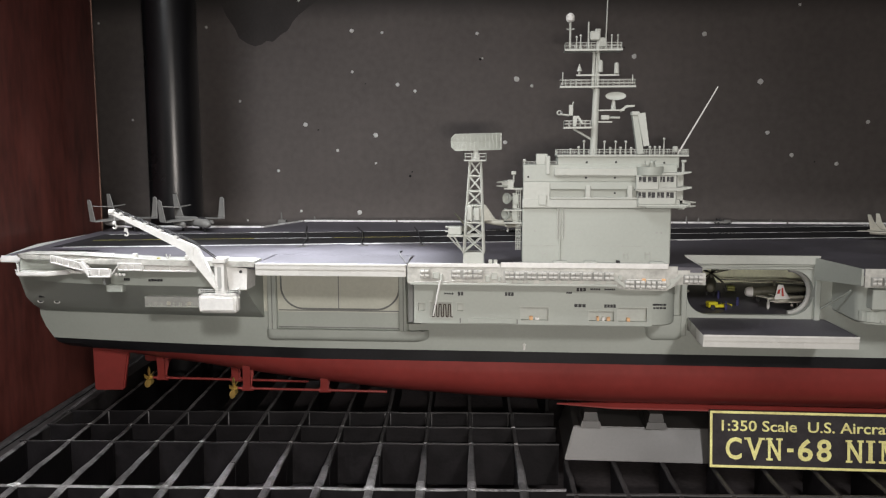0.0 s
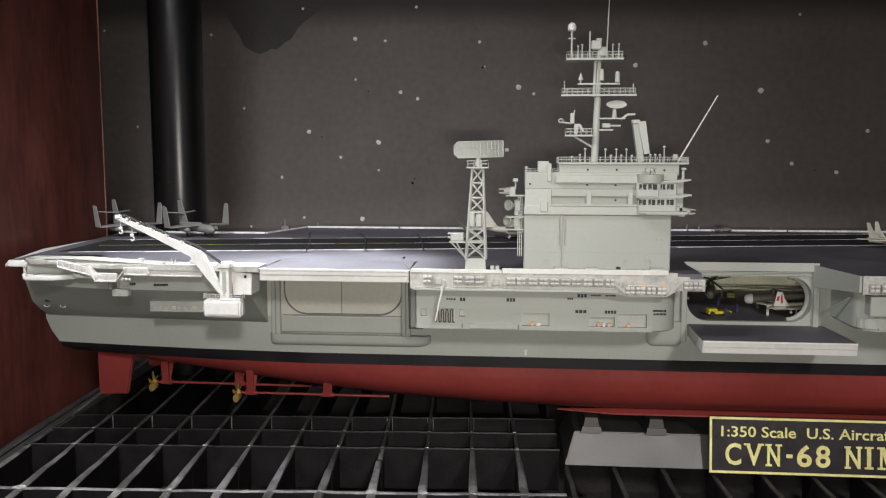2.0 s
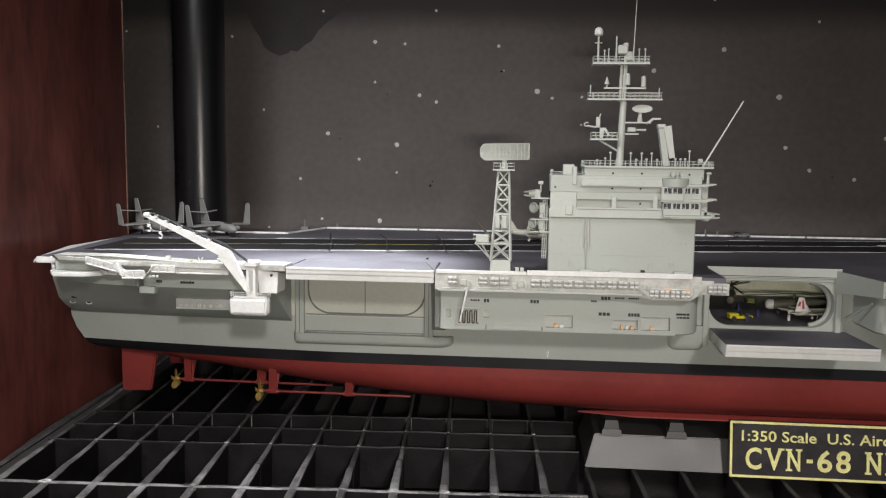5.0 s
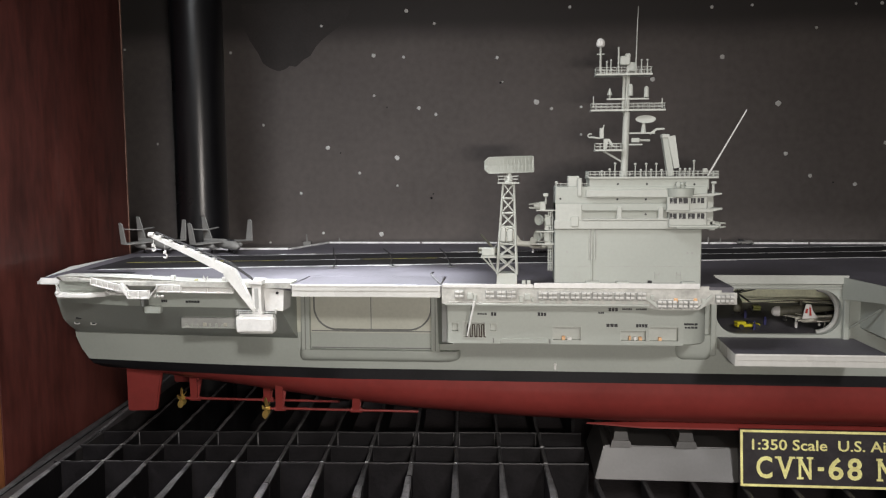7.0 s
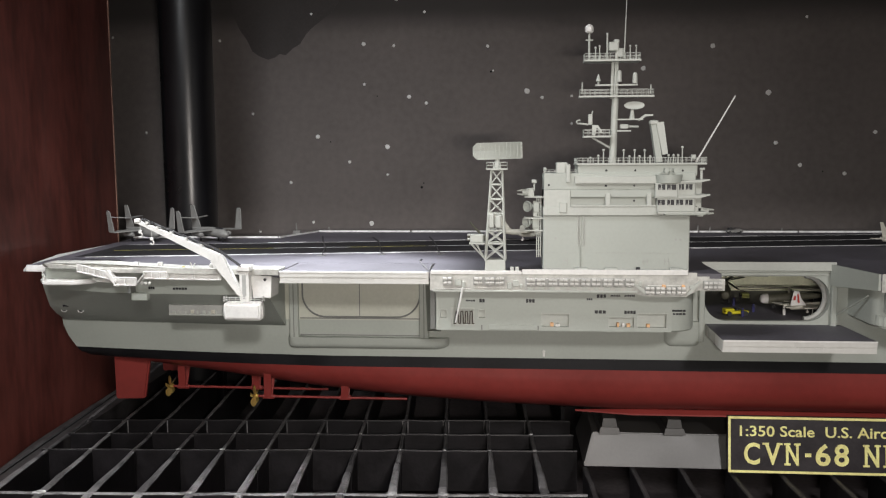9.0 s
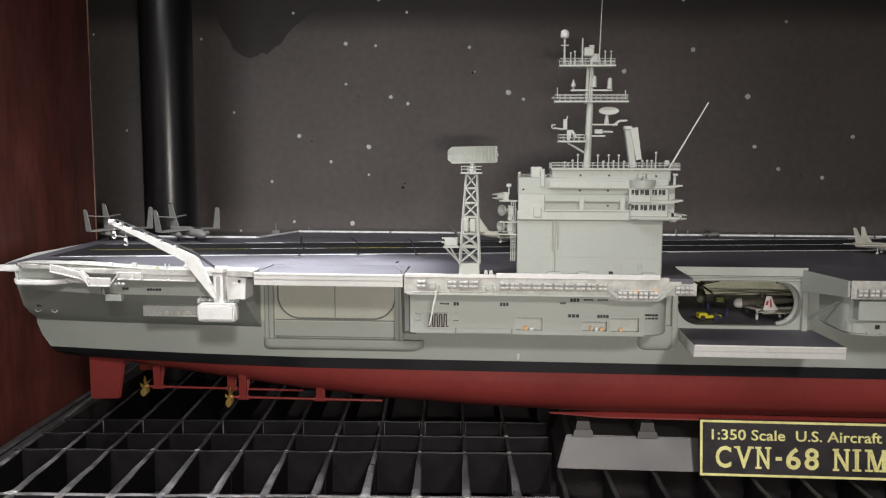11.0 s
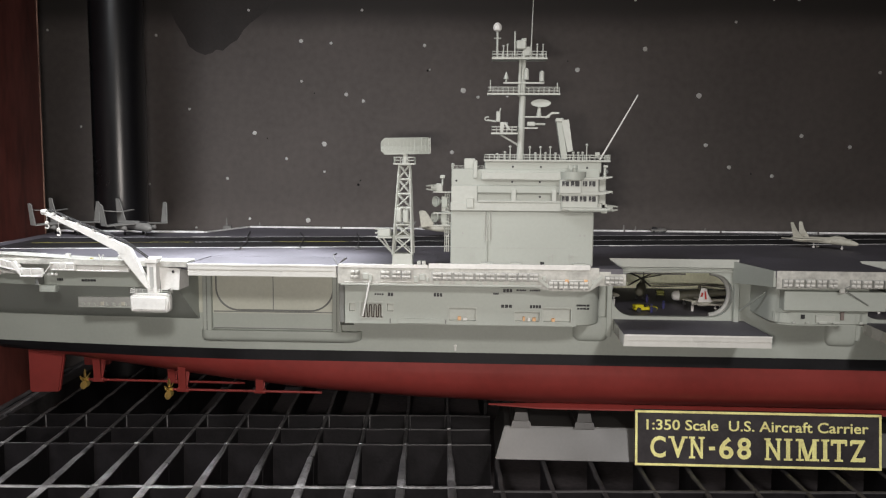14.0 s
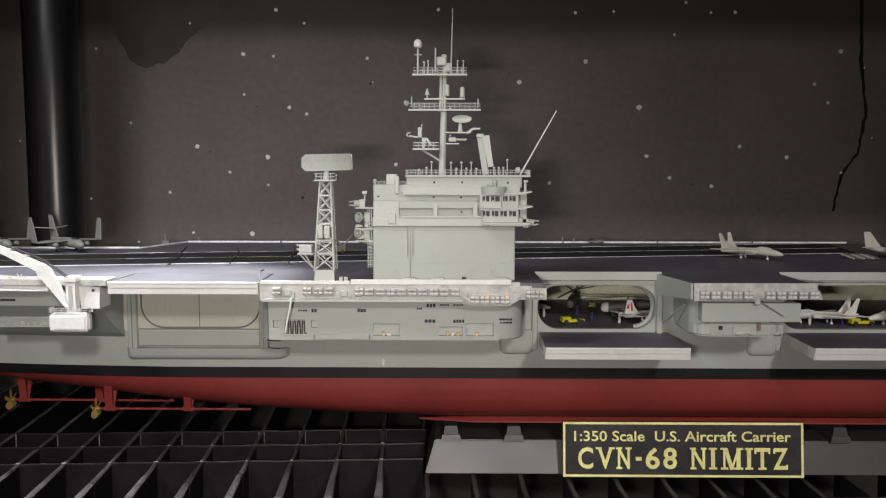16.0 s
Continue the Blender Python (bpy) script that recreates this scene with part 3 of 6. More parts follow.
for i in range(12):
    x = -356 + i * (138.5 / 11)
    hb = lerp_table(HALF, x)
    out = lerp_table(QUARTER_OUT, x)
    bulge = lerp_table(QUARTER_BULGE, x)
    mid = (hb + out) / 2 + bulge
    low = (hb * 0.75 + out * 0.25) + bulge * 0.7
    rings.append([(x, CL - hb + 0.3, 78.4), (x, CL - low, 83.6), (x, CL - mid, 89), (x, CL - out, 101), (x, CL - out, 112), (x, CL + out, 112), (x, CL + out, 101), (x, CL + mid, 89), (x, CL + low, 83.6), (x, CL + hb - 0.3, 78.4)])
loft(b, rings)
part("stern_quarter", b, GREY, ship, "flared grey stern quarter", smooth=True)
part("deck_fascia", prism(B(), [(-357.6, 11.7, 111.6), (-330, 7.7, 111.6), (-262, 1.7, 111.6), (-262, 2.0, 115.14), (-330, 8.0, 115.14), (-357.4, 12.0, 115.14)], (0, 0.6, 0)), WHITE, ship, "white edge of the stern deck")

# flight deck
DZ = 115.0
OUTLINE = [(-357, 12), (-330, 8), (-262, 2), (-214, -6), (-208.6, -9), (-208.6, 28), (-131, 28), (-131, -9), (14, -9), (14, 31), (82, 31), (89.6, -9.6), (149, -9.6), (149, 31), (224, 31), (224, -9.6), (330, -6), (430, 40), (560, 60), (572, 95), (560, 128), (430, 150), (330, 200), (280, 235), (-245, 235), (-262, 181), (-373, 179)]
b = prism(B(), [(x, y, DZ - 3.2) for x, y in OUTLINE], (0, 0, 3.2))
deck = part("flight_deck", b, DECK, ship, "dark blue-grey non-skid flight deck")
b = prism(B(), [(-357, 12, DZ - 0.2), (-373, 179, DZ - 0.2), (-381, 176, 112.2), (-386, 95, 111.8), (-360.5, 14, 112.6)], (0, 0, -1.6))
part("round_down", b, WHITE, ship, "sloping pale stern edge of the flight deck")


def stripe(name, a, c, w, mat, z=DZ):
    a, c = Vector((*a, z)), Vector((*c, z))
    n = Vector((-(c - a).y, (c - a).x, 0)).normalized() * w / 2
    return part(name, prism(B(), [a - n, c - n, c + n, a + n], (0, 0, 0.12)), mat, deck)


S = 0.172
def deck_line(x0, x1, c, w, mat=LINE, name="deck_line"):
    stripe(name, (x0, c + S * x0), (x1, c + S * x1), w, mat)


part("landing_strip", prism(B(), [(-352, 113 - S * 352, DZ), (250, 113 + S * 250, DZ), (265, 190 + S * 250, DZ), (-356, 186 - S * 352, DZ)], (0, 0, 0.05)), STRIP, deck, "matt black landing strip")
deck_line(-345, 245, 112, 2.5)
deck_line(-352, 245, 186, 0.9)
for k in range(12):
    deck_line(-345 + k * 50, -345 + k * 50 + 49, 149, 1.1, YELLOW_LINE if k in (0, 1, 3) else LINE)
for x0 in (-300, -180, 25, 140):
    deck_line(x0, x0 + 22, 109, 1.3)
    deck_line(x0 + 40, x0 + 66, 189, 1.5)
def coaming(pts, h=1.5, w=1.2):
    b = B()
    for (xa, ya), (xb, yb) in zip(pts, pts[1:]):
        a, c = Vector((xa, ya, DZ - 0.2)), Vector((xb, yb, DZ - 0.2))
        n = Vector((-(c - a).y, (c - a).x, 0)).normalized() * w / 2
        prism(b, [a - n, c - n, c + n, a + n], (0, 0, h))
    return part("deck_edge_coaming", b, LINE, ship, "white deck edge coaming")


for gap in range(7):
    xa = -244 + gap * 75
    coaming([(xa, 234), (xa + 73.5, 234)])
coaming([(-373, 178.4), (-263, 180.4)])
coaming([(-262, 181), (-245.2, 234)], 1.2)
stripe("deck_edge_line", (-209, -8.2), (-130.5, -8.2), 1.4, LINE)
stripe("deck_edge_line", (-350, 13), (-262, 4.5), 2.6, LINE)
# arresting wires
for pts in (((-203, 65), (-205, 75), (-210, 106), (-222, 150), (-231, 189)), ((-167, 72), (-171, 84), (-174, 108), (-182, 150), (-192, 184)), ((-132, 74), (-135, 90), (-139, 122), (-144, 155), (-150, 186))):
    b = B()
    for p, q in zip(pts, pts[1:]):
        rod(b, (*p, DZ + 0.5), (*q, DZ + 0.5), 0.42, seg=6)
    part("arresting_wire", b, DARK, deck)
    b = B()
    for d in (0, 4):
        rod(b, (pts[0][0] + d * 0.6, pts[0][1], DZ + 0.2), (pts[0][0] + d * 0.3 - 2, pts[0][1] - 5, DZ + 0.6), 0.25, seg=6)
    part("wire_sheave", b, JET, deck)
part("deck_cable", rod(rod(B(), (-141, 38, DZ + 0.4), (-138, 22, DZ + 0.4), 0.22), (-138, 22, DZ + 0.4), (-131.5, -5, DZ + 0.4), 0.22), JET, deck)
b = B()
for x, y in ((-141, 38),):
    rod(b, (x, y, DZ + 0.3), (x + 1, y + 4, DZ + 0.6), 0.4, seg=6)
part("deck_gear", b, DARK, deck)
# small fittings along the far edge
for x, h in ((-263, 7), (-236, 4), (-92, 5), (-88, 4), (-80, 3), (28, 3), (55, 5), (64, 4), (118, 3)):
    b = rod(B(), (x, 236.5, DZ - 2), (x + random.uniform(-1, 1), 236.5, DZ + h), 0.9, 0.5, seg=6)
    box(b, x - 3, x + 3, 235.2, 239, DZ - 2, DZ + 1)
    part("edge_fitting", b, JET, ship)

# aft aircraft lift, raised, and two lowered ones
def lift(x0, x1, y0, y1, z, name, label):
    b = prism(B(), [(x0, y0, z - 6), (x1, y0, z - 6), (x1 - 1.5, y1, z - 6), (x0 + 1.0, y1, z - 6)], (0, 0, 6))
    for f in b.faces:
        f.normal_update()
        f.material_index = 1 if f.normal.z > 0.5 else 0
    p = part(name, b, (LIFT_EDGE, DECK), ship, label)
    part("edge_trim", box(B(), x0 + 0.2, x1 - 0.2, y0 - 0.7, y0 - 0.02, z - 2.7, z + 0.2), LIFT_EDGE, p)
    part("edge_lip", box(B(), x0 + 0.2, x1 - 0.2, y0 - 0.95, y0 - 0.72, z - 0.5, z + 0.3), WHITE, p)
    part("edge_trim", box(B(), x0 + 0.6, x1 - 0.6, y0 - 0.4, y0 - 0.02, z - 5.9, z - 3.3), LIFT_EDGE, p)
    return p


lift(-208.3, -131.2, -9.6, 27.5, DZ, "aircraft_lift", "raised aircraft lift level with the deck")
lift(15.3, 89.2, -9.6, 34, 81.8, "aircraft_lift", "lowered aircraft lift platform")
lift(152, 226, -9.6, 34, 81.8, "aircraft_lift", "lowered aircraft lift platform")

# ---- ship details ----
def sub(name, bm, mat, parent, label="", smooth=False):
    return part(name, bm, mat, parent, label, smooth)


def vent(parent, x0, x1, z0, z1, y, n):
    """A short row of dark ventilation slots or a line of unreadable marks."""
    b = B()
    w = (x1 - x0) / n
    for i in range(n):
        box(b, x0 + i * w + 0.12 * w, x0 + (i + 1) * w - 0.08 * w, y - 0.2, y + 0.05, z0 - random.uniform(0, 0.12), z1 + random.uniform(0, 0.12))
    return sub("vent", b, DARK, parent)


def niche(parent, x0, x1, z0, z1, y, stores=0):
    """A real recess: pale back, thin raised lip and small tan stores on its floor."""
    b = B()
    for q in ((x0 - 0.4, x1 + 0.4, z0 - 0.4, z0), (x0 - 0.4, x1 + 0.4, z1, z1 + 0.4), (x0 - 0.4, x0, z0, z1), (x1, x1 + 0.4, z0, z1)):
        box(b, q[0], q[1], y - 0.18, y + 0.05, q[2], q[3])
    sub("niche_frame", b, PALE, parent, "thin lip of the recess")
    sub("niche_back", box(B(), x0, x1, y + 2.7, y + 2.95, z0, z1), PALE, parent)
    for k in range(stores):
        c = x0 + (0.32 + 0.2 * k) * (x1 - x0)
        w, h = random.uniform(1.0, 2.2), random.uniform(1.3, 2.6)
        sub("stores", box(B(), c, c + w, y + 0.5, y + 2.6, z0, z0 + h, 0.2), ORANGE if k % 2 == 0 else WHITE, parent, "small tan stores" if k % 2 == 0 else "small white stores")


def canister(parent, x, z, y=-10.8):
    """Two white life-raft drums, one above the other, strapped on a cradle."""
    b = B()
    tilt = random.uniform(-0.15, 0.15)
    for k in (0, 1):
        for a, c in ((-2.0, -0.18), (0.18, 2.0)):
            rod(b, (x + a, y - 0.4 - 0.25 * k, z + k * 2.05 + tilt), (x + c, y - 0.4 - 0.25 * k, z + k * 2.05 - tilt), 0.92, seg=8)
    box(b, x - 0.3, x + 0.3, y - 1.3, y + 0.9, z - 1.0, z - 0.6)
    raft = sub("life_raft_canister", b, DRUM, parent)
    b = B()
    for d in (-2.15, 2.15):
        box(b, x + d - 0.12, x + d + 0.12, y - 0.5, y + 0.9, z - 1.1, z + 2.9)
    box(b, x - 2.2, x + 2.2, y - 0.9, y + 0.9, z + 0.9, z + 1.15)
    sub("cradle", b, MID_GREY, raft)
    return raft


# island-side sponson below the gallery
b = B()
rings = []
for z, ins in ((83.6, 0.8), (84.4, 0.0), (103.6, 0.0)):
    ring = [(-128.5, 33.5, z), (-128.5, 3.0 + ins, z), (-8, 3.0 + ins, z), (-8, 0.0 + ins, z)]
    for i in range(1, 9):
        a = radians(90 * i / 8)
        ring.append((-8 + (13 - ins) * math.sin(a), 13 - (13 - ins) * math.cos(a), z))
    ring.append((5 - ins, 33.5, z))
    rings.append(ring)
loft(b, rings)
spon = part("sponson", b, GREY, ship, "grey side sponson with rounded forward end", smooth=True)
# its front sheet, pierced by the recesses
RECESSES = [(-126.2, -123, 90, 94.2), (-120.4, -108.8, 86.6, 95), (-106.2, -103, 90.1, 94.2), (-73.8, -59.8, 85.8, 92.6), (-39.4, -26.8, 85.9, 91.0), (-25.0, -10.6, 85.8, 93.0)]
xs = sorted({-128.5, -8.0} | {v for r in RECESSES for v in r[:2]})
b = B()
for xa, xb in zip(xs, xs[1:]):
    hole = [r for r in RECESSES if r[0] <= xa and r[1] >= xb]
    for z0, z1 in ([(83.6, hole[0][2]), (hole[0][3], 103.6)] if hole else [(83.6, 103.6)]):
        box(b, xa, xb, 0, 3.2, z0, z1)
bmesh.ops.remove_doubles(b, verts=b.verts, dist=0.001)
sub("front_plate", b, GREY, spon, "grey front sheet with rectangular recesses")
for x0, x1, z0, z1, n in ((-113, -108, 98.8, 99.5, 4), (-106, -103, 98.3, 100.0, 2), (-82, -77.3, 98.4, 100.1, 3), (-51, -48, 99.9, 100.7, 3), (-46, -41, 101.2, 102.8, 3), (-39, -34, 101.9, 102.6, 6), (-32, -26.6, 101.9, 102.6, 6), (-47, -41, 93.0, 94.5, 3), (-32, -26, 93.0, 94.5, 4), (-8, -4.4, 94.3, 95.1, 3)):
    vent(spon, x0, x1, z0, z1, 0.0, n)
for z in (92.6, 94.3):
    vent(spon, -8, -1.0, z, z + 0.8, 0.25, 4)
for (x0, x1, z0, z1), n in zip(RECESSES, (0, 0, 0, 2, 3, 1)):
    niche(spon, x0, x1, z0, z1, 0.0, n)
sub("recessed_slot", box(B(), -101, -76, -0.5, 0.05, 83.9, 86.6, 0.2), GREY, spon)
sub("drain", box(box(B(), -104.9, -104.3, -0.3, 0.05, 83.9, 86.4), -75.8, -75.2, -0.3, 0.05, 83.9, 86.2), SEAM, spon)
b = B()
for q in ((-120.5, -108.5, 86.3, 86.9), (-120.5, -108.5, 94.6, 95.2), (-120.5, -119.9, 86.9, 94.6), (-109.1, -108.5, 86.9, 94.6)):
    box(b, q[0], q[1], -0.5, -0.19, q[2], q[3])
rack = sub("hose_rack", b, PALE, spon, "framed rack with coiled brown hoses")
b = B()
pts = []
for i in range(9):
    x = -119 + i * 1.2
    pts += [(x, -0.7, 93.6 if i % 2 else 87.2), (x + 1.0, -0.7, 93.6 if i % 2 else 87.2)]
for a, c in zip(pts, pts[1:]):
    rod(b, a, c, 0.28, seg=5)
sub("hose", b, material("hose_brown", (0.05, 0.028, 0.018), 0.6), spon, "brown coiled hose")
sub("boom", rod(B(), (-113.8, -11.5, 107.6), (-117.4, -12, 89.8), 0.6, 0.35, seg=8), WHITE, spon, "hanging white boom")

# gallery under the deck edge
b = prism(B(), [(-130.5, -10, 106.2), (-127, -10, 105.2), (-30, -10, 105.2), (-22, -10, 103.6), (-3, -10, 103.6), (2, -10, 106.6), (15.5, -10, 106.6), (15.5, -10, 111.7), (-130.5, -10, 111.7)], (0, 22, 0))
for q in ((-130.5, 2, 115.5), (2.1, 8, 113.6), (8.1, 15.5, 112.5)):
    box(b, q[0], q[1], -10, -9.05, 111.72, q[2])
gal = part("gallery", b, GALLERY, ship, "white weathered gallery walkway below the deck edge")
b = B()
for x in (-121.5, -106, -100.2, -95.2):
    canister(gal, x, 110.0)
for i in range(10):
    canister(gal, -79.8 + 5.42 * i + random.uniform(-0.25, 0.25), 109.6)
for i in range(4):
    canister(gal, -21 + 5.1 * i, 105.6)
for x in (7.2, 11.6):
    canister(gal, x, 108.4)
# grey sheets behind the drums, standing in for the shade between them
for x0, x1, z0 in ((-124, -119, 108.6), (-108.6, -92.6, 108.6), (-82.6, -28.4, 108.2), (-23.4, -3.4, 104.2), (5, 13.8, 107.2)):
    sub("raft_recess", box(B(), x0, x1, -10.25, -9.9, z0, z0 + 4.4), MID_GREY, gal)
for i in range(10):
    x = -79.8 + 5.42 * i
    sub("raft_bracket", prism(B(), [(x - 1.6, -10.0, 108.1), (x + 1.6, -10.0, 108.1), (x + 1.2, -10.0, 106.6), (x - 1.2, -10.0, 106.6)], (0, -random.uniform(0.5, 0.9), 0)), PALE, gal)
for x, w, z0, z1 in ((-117.5, 3.2, 108.4, 111.6), (-114.2, 1.6, 107.2, 110.8), (-91.4, 2.2, 107.0, 110.2), (-88.6, 3.0, 108.2, 111.4), (-85.2, 1.4, 107.4, 109.6), (-26.4, 1.8, 108.6, 111.0), (-1.6, 2.4, 107.4, 109.4)):
    sub("equipment_box", box(B(), x, x + w, -10.9, -10.02, z0, z1, 0.25), PALE, gal)
for x0, x1, z in ((-127, -110, 106.9), (-108, -93, 107.4), (-82, -29, 112.2), (-22, -4, 109.0)):
    sub("pipe", rod(B(), (x0, -10.35, z), (x1, -10.35, z), 0.22, seg=6), WHITE, gal)
sub("lower_ledge", box(B(), -129, -27, -10.9, -10.02, 105.3, 106.4, 0.2), PALE, gal)
for x0, x1 in ((-130, -84), (-84, -2)):
    sub("parapet", box(B(), x0, x1 - 0.4, -10.6, -9.4, 114.2, 116.2 + (0.7 if x0 > -100 else 0), 0.25), WHITE, gal)
sub("stair", prism(B(), [(-31, -11.2, 111), (-29.5, -11.2, 111.6), (-21.5, -11.2, 105.2), (-23, -11.2, 104.6)], (0, 1.1, 0)), PALE, gal)
sub("stair", prism(B(), [(-3.2, -11.2, 105.0), (-2.0, -11.2, 104.6), (4.0, -11.2, 111.0), (2.8, -11.2, 111.6)], (0, 1.1, 0)), PALE, gal)
for x in (-15, -5.5):
    sub("fitting", box(B(), x, x + 1.8, -10.9, -10.02, 107.8, 109.6, 0.2), ORANGE, gal)
for x, w in ((-58, 7), (-43, 6.5), (-11, 7)):
    sub("deck_locker", box(B(), x, x + w, -8.5, -5, 115.1, 117.4, 0.3), PALE, gal)
for x in (-90, -87.5, -27.5):
    sub("deck_box", box(B(), x, x + 1.9, -9.2, -7.4, 115.1, 118.0, 0.2), PALE if x < -80 else DARK, gal)

# recessed lift wall, door outline and guide rails
part("lift_guide", box(B(), -140.5, -135.5, 29.8, 33.2, 67.5, 113, 0.4), GREY, ship)
doorway = part("lift_guide", box(B(), -214.5, -209.5, 29.8, 33.2, 67.5, 113, 0.4), GREY, ship, "grey guide rail of the raised lift")
b = B()
n = 14
arc = [(-207.5, 104)] + [(-207.5 + 13 * (1 - math.cos(radians(90 * i / n))), 96.8 - 13 * math.sin(radians(90 * i / n))) for i in range(n + 1)]
arc += [(-153.5 + 13 * math.sin(radians(90 * i / n)), 83.8 + 13 * (1 - math.cos(radians(90 * i / n)))) for i in range(n + 1)] + [(-140.5, 104)]
for a, c in zip(arc, arc[1:]):
    rod(b, (a[0], 32.9, a[1]), (c[0], 32.9, c[1]), 0.55, seg=6)
for x in (-138.2, -212.2):
    sub("rail_groove", box(B(), x, x + 0.45, 29.55, 29.85, 69, 108), SEAM, doorway)
sub("door_outline", b, SEAM, doorway, "recessed outline of the hangar door")
for z in (82.6, 73.0):
    sub("panel_line", box(B(), -209, -140.6, 32.75, 33.05, z, z + 0.62), SEAM, doorway)
sub("panel_line", box(B(), -175.0, -174.5, 32.85, 33.05, 84.4, 105), SEAM, doorway)
for x0, x1, z in ((-216, -124, 65.6), (-6, 14.5, 69), (132, 150.5, 68.4)):
    b = B()
    rings = []
    wide = x0 > -50
    for y, q in ((33.6, 0.0), (32.4, 0.25), (31.2, 1.0), (30.4, 2.4), (30.1, 4.4)) if wide else ((33.6, 0.0), (31.8, 0.8), (30.2, 2.4), (29.0, 5.2), (28.6, 8.0)):
        q, rl, rr = (q, min(5.5, (x1 - x0) * 0.22), 6) if wide else (q * 0.45, 3.0, 3.4)
        left = [(x0 + q + rl * (1 - math.sin(radians(15 * i))), 33.6, z + q + rl * (1 - math.cos(radians(15 * i)))) for i in range(7)][::-1]
        right = [(x1 - q - min(9, (x1 - x0) * 0.22) * (1 - math.sin(radians(15 * i))), 33.6, z + q + rr * (1 - math.cos(radians(15 * i)))) for i in range(7)]
        rings.append([(p[0], y, p[2]) for p in left + right] + [(x1 - q, y, z + (14.2 if wide else 7.0)), (x0 + q, y, z + (14.2 if wide else 7.0))])
    loft(b, rings)
    part("hull_blister", b, GREY, ship, "smooth blister on the hull side", smooth=True)
b = prism(B(), [(-137, 33, 76), (-129, 33, 76), (-129, 1, 84), (-129, 1, 112), (-137, 29, 112)], (0.6, 0, 0))
part("bracket", b, GREY, ship)
part("bulkhead", box(B(), -131.5, -128.6, 1, 33.2, 84, 112), SEAM, ship)

# forward sponson between the lowered lifts
b = B()
rings = []
for z, ins in ((86.4, 3.0), (86.9, 1.2), (88.2, 0.0), (111.5, 0.0)):
    ring = [(141 - ins, 33.5, z), (138 - ins, -4 + ins, z), (100, -4 + ins, z)]
    for i in range(1, 7):
        a = radians(90 * i / 6)
        ring.append((100 - (9 - ins) * math.sin(a), 5 - (9 - ins) * math.cos(a), z))
    ring.append((91 + ins, 33.5, z))
    rings.append(ring)
loft(b, rings)
fspon = part("sponson", b, GREY, ship, "grey forward sponson between the lifts", smooth=True)
b = prism(B(), [(90, -10, 106.3), (155, -10, 107), (153, -10, 111.7), (90, -10, 111.7)], (0, 12, 0))
box(b, 90, 152, -10, -9.62, 111.72, 115.3)
fgal = part("gallery", b, GALLERY, ship, "white gallery with life-raft drums")
for i in range(11):
    if i != 5:
        canister(fgal, 95 + i * 5.5, 108.2)
        # the same painted shade behind the forward drums
        sub("raft_recess", box(B(), 92.6 + i * 5.5, 97.4 + i * 5.5, -10.25, -9.9, 106.9, 111.4), MID_GREY, fgal)
sub("platform_block", box(B(), 94.5, 144.6, -9, 4, 95.2, 104.9, 0.3), GREY, fspon)
b = prism(B(), [(91.2, 6, 87), (91.6, 1, 87), (93.6, -2.6, 87), (96.8, -4.6, 87), (100.5, -5.2, 87), (132, -6, 87), (135, -5, 87), (137.5, -2, 87), (138, 2, 87)], (0, 0, 7.6))
bmesh.ops.bevel(b, geom=b.edges[:], offset=1.2, segments=3, affect="EDGES")
sub("platform_block", b, GREY, fspon)
for x, w in ((100, 1.6), (106.5, 1.8), (113, 4.0), (120, 3.2), (133, 1.8)):
    sub("bollard", box(B(), x, x + w, -6.8, -5.6, 88.2, 89.0 + random.uniform(0, 0.6), 0.2), PALE, fspon)
sub("locker_recess", box(B(), 111.5, 121, -6.3, -5.4, 88.6, 92.6, 0.2), PALE, fspon)
sub("pipe_strip", box(B(), 123.6, 125.4, -6.6, -5.4, 90.2, 94.4, 0.2), material("brown_strip", (0.17, 0.135, 0.12), 0.6), fspon, "brown vertical strip")
sub("drain", box(B(), 104.4, 106.2, -6.0, -5.0, 90.6, 92.6), DARK, fspon)
b = rod(B(), (122.4, -10.4, 106.6), (135.6, -9.4, 98.4), 0.3, seg=6)
rod(b, (122.4, -10.4, 106.6), (126.5, -10.4, 108.4), 0.25, seg=6)
sub("davit", b, SEAM, fspon, "thin grey davit")
sub("davit_head", box(B(), 120.4, 123.2, -11.6, -10.1, 104.4, 107.2, 0.5), GALLERY, fspon)
sub("brace", rod(B(), (84.5, 30, 88), (90, 6, 102), 0.55), GREY, fspon)
part("well_side", prism(B(), [(80.6, 31, 103.5), (80.6, 31, 115.1), (88.5, -9.4, 115.1), (88.5, -9.4, 107.0)], (1.2, 0, 0)), GREY, ship)
# soffit over the lowered lifts
for x0, x1 in ((14, 82), (149, 224)):
    part("door_header", prism(B(), [(x0 - 1, 30.2, 116.2), (x1 + 1.5, 30.2, 116.2), (x1 + 1.5, 30.2, 111.6), (x0 + 3, 30.2, 111.6)], (0, 1.2, 0)), PALE, ship, "pale header beam over the hangar opening")
    b = B()
    for z in (110.6, 109.0):
        box(b, x0 + 2, x1, 31.6, 33.2, z, z + 0.5)
    part("door_track", b, PALE, ship)
for x in (12.2, 81.5, 147.5, 225.4):
    part("guide_post", box(B(), x, x + 3.0, 30.0, 33.1, 72, 111.5, 0.4), GREY, ship)
b = B()
n = 16
x0 = 81.5
pts = [(x0 - 11.5 + 11.0 * math.sin(radians(180 * i / n)), 95.9 + 12.0 * math.cos(radians(180 * i / n))) for i in range(n + 1)]
rings = []
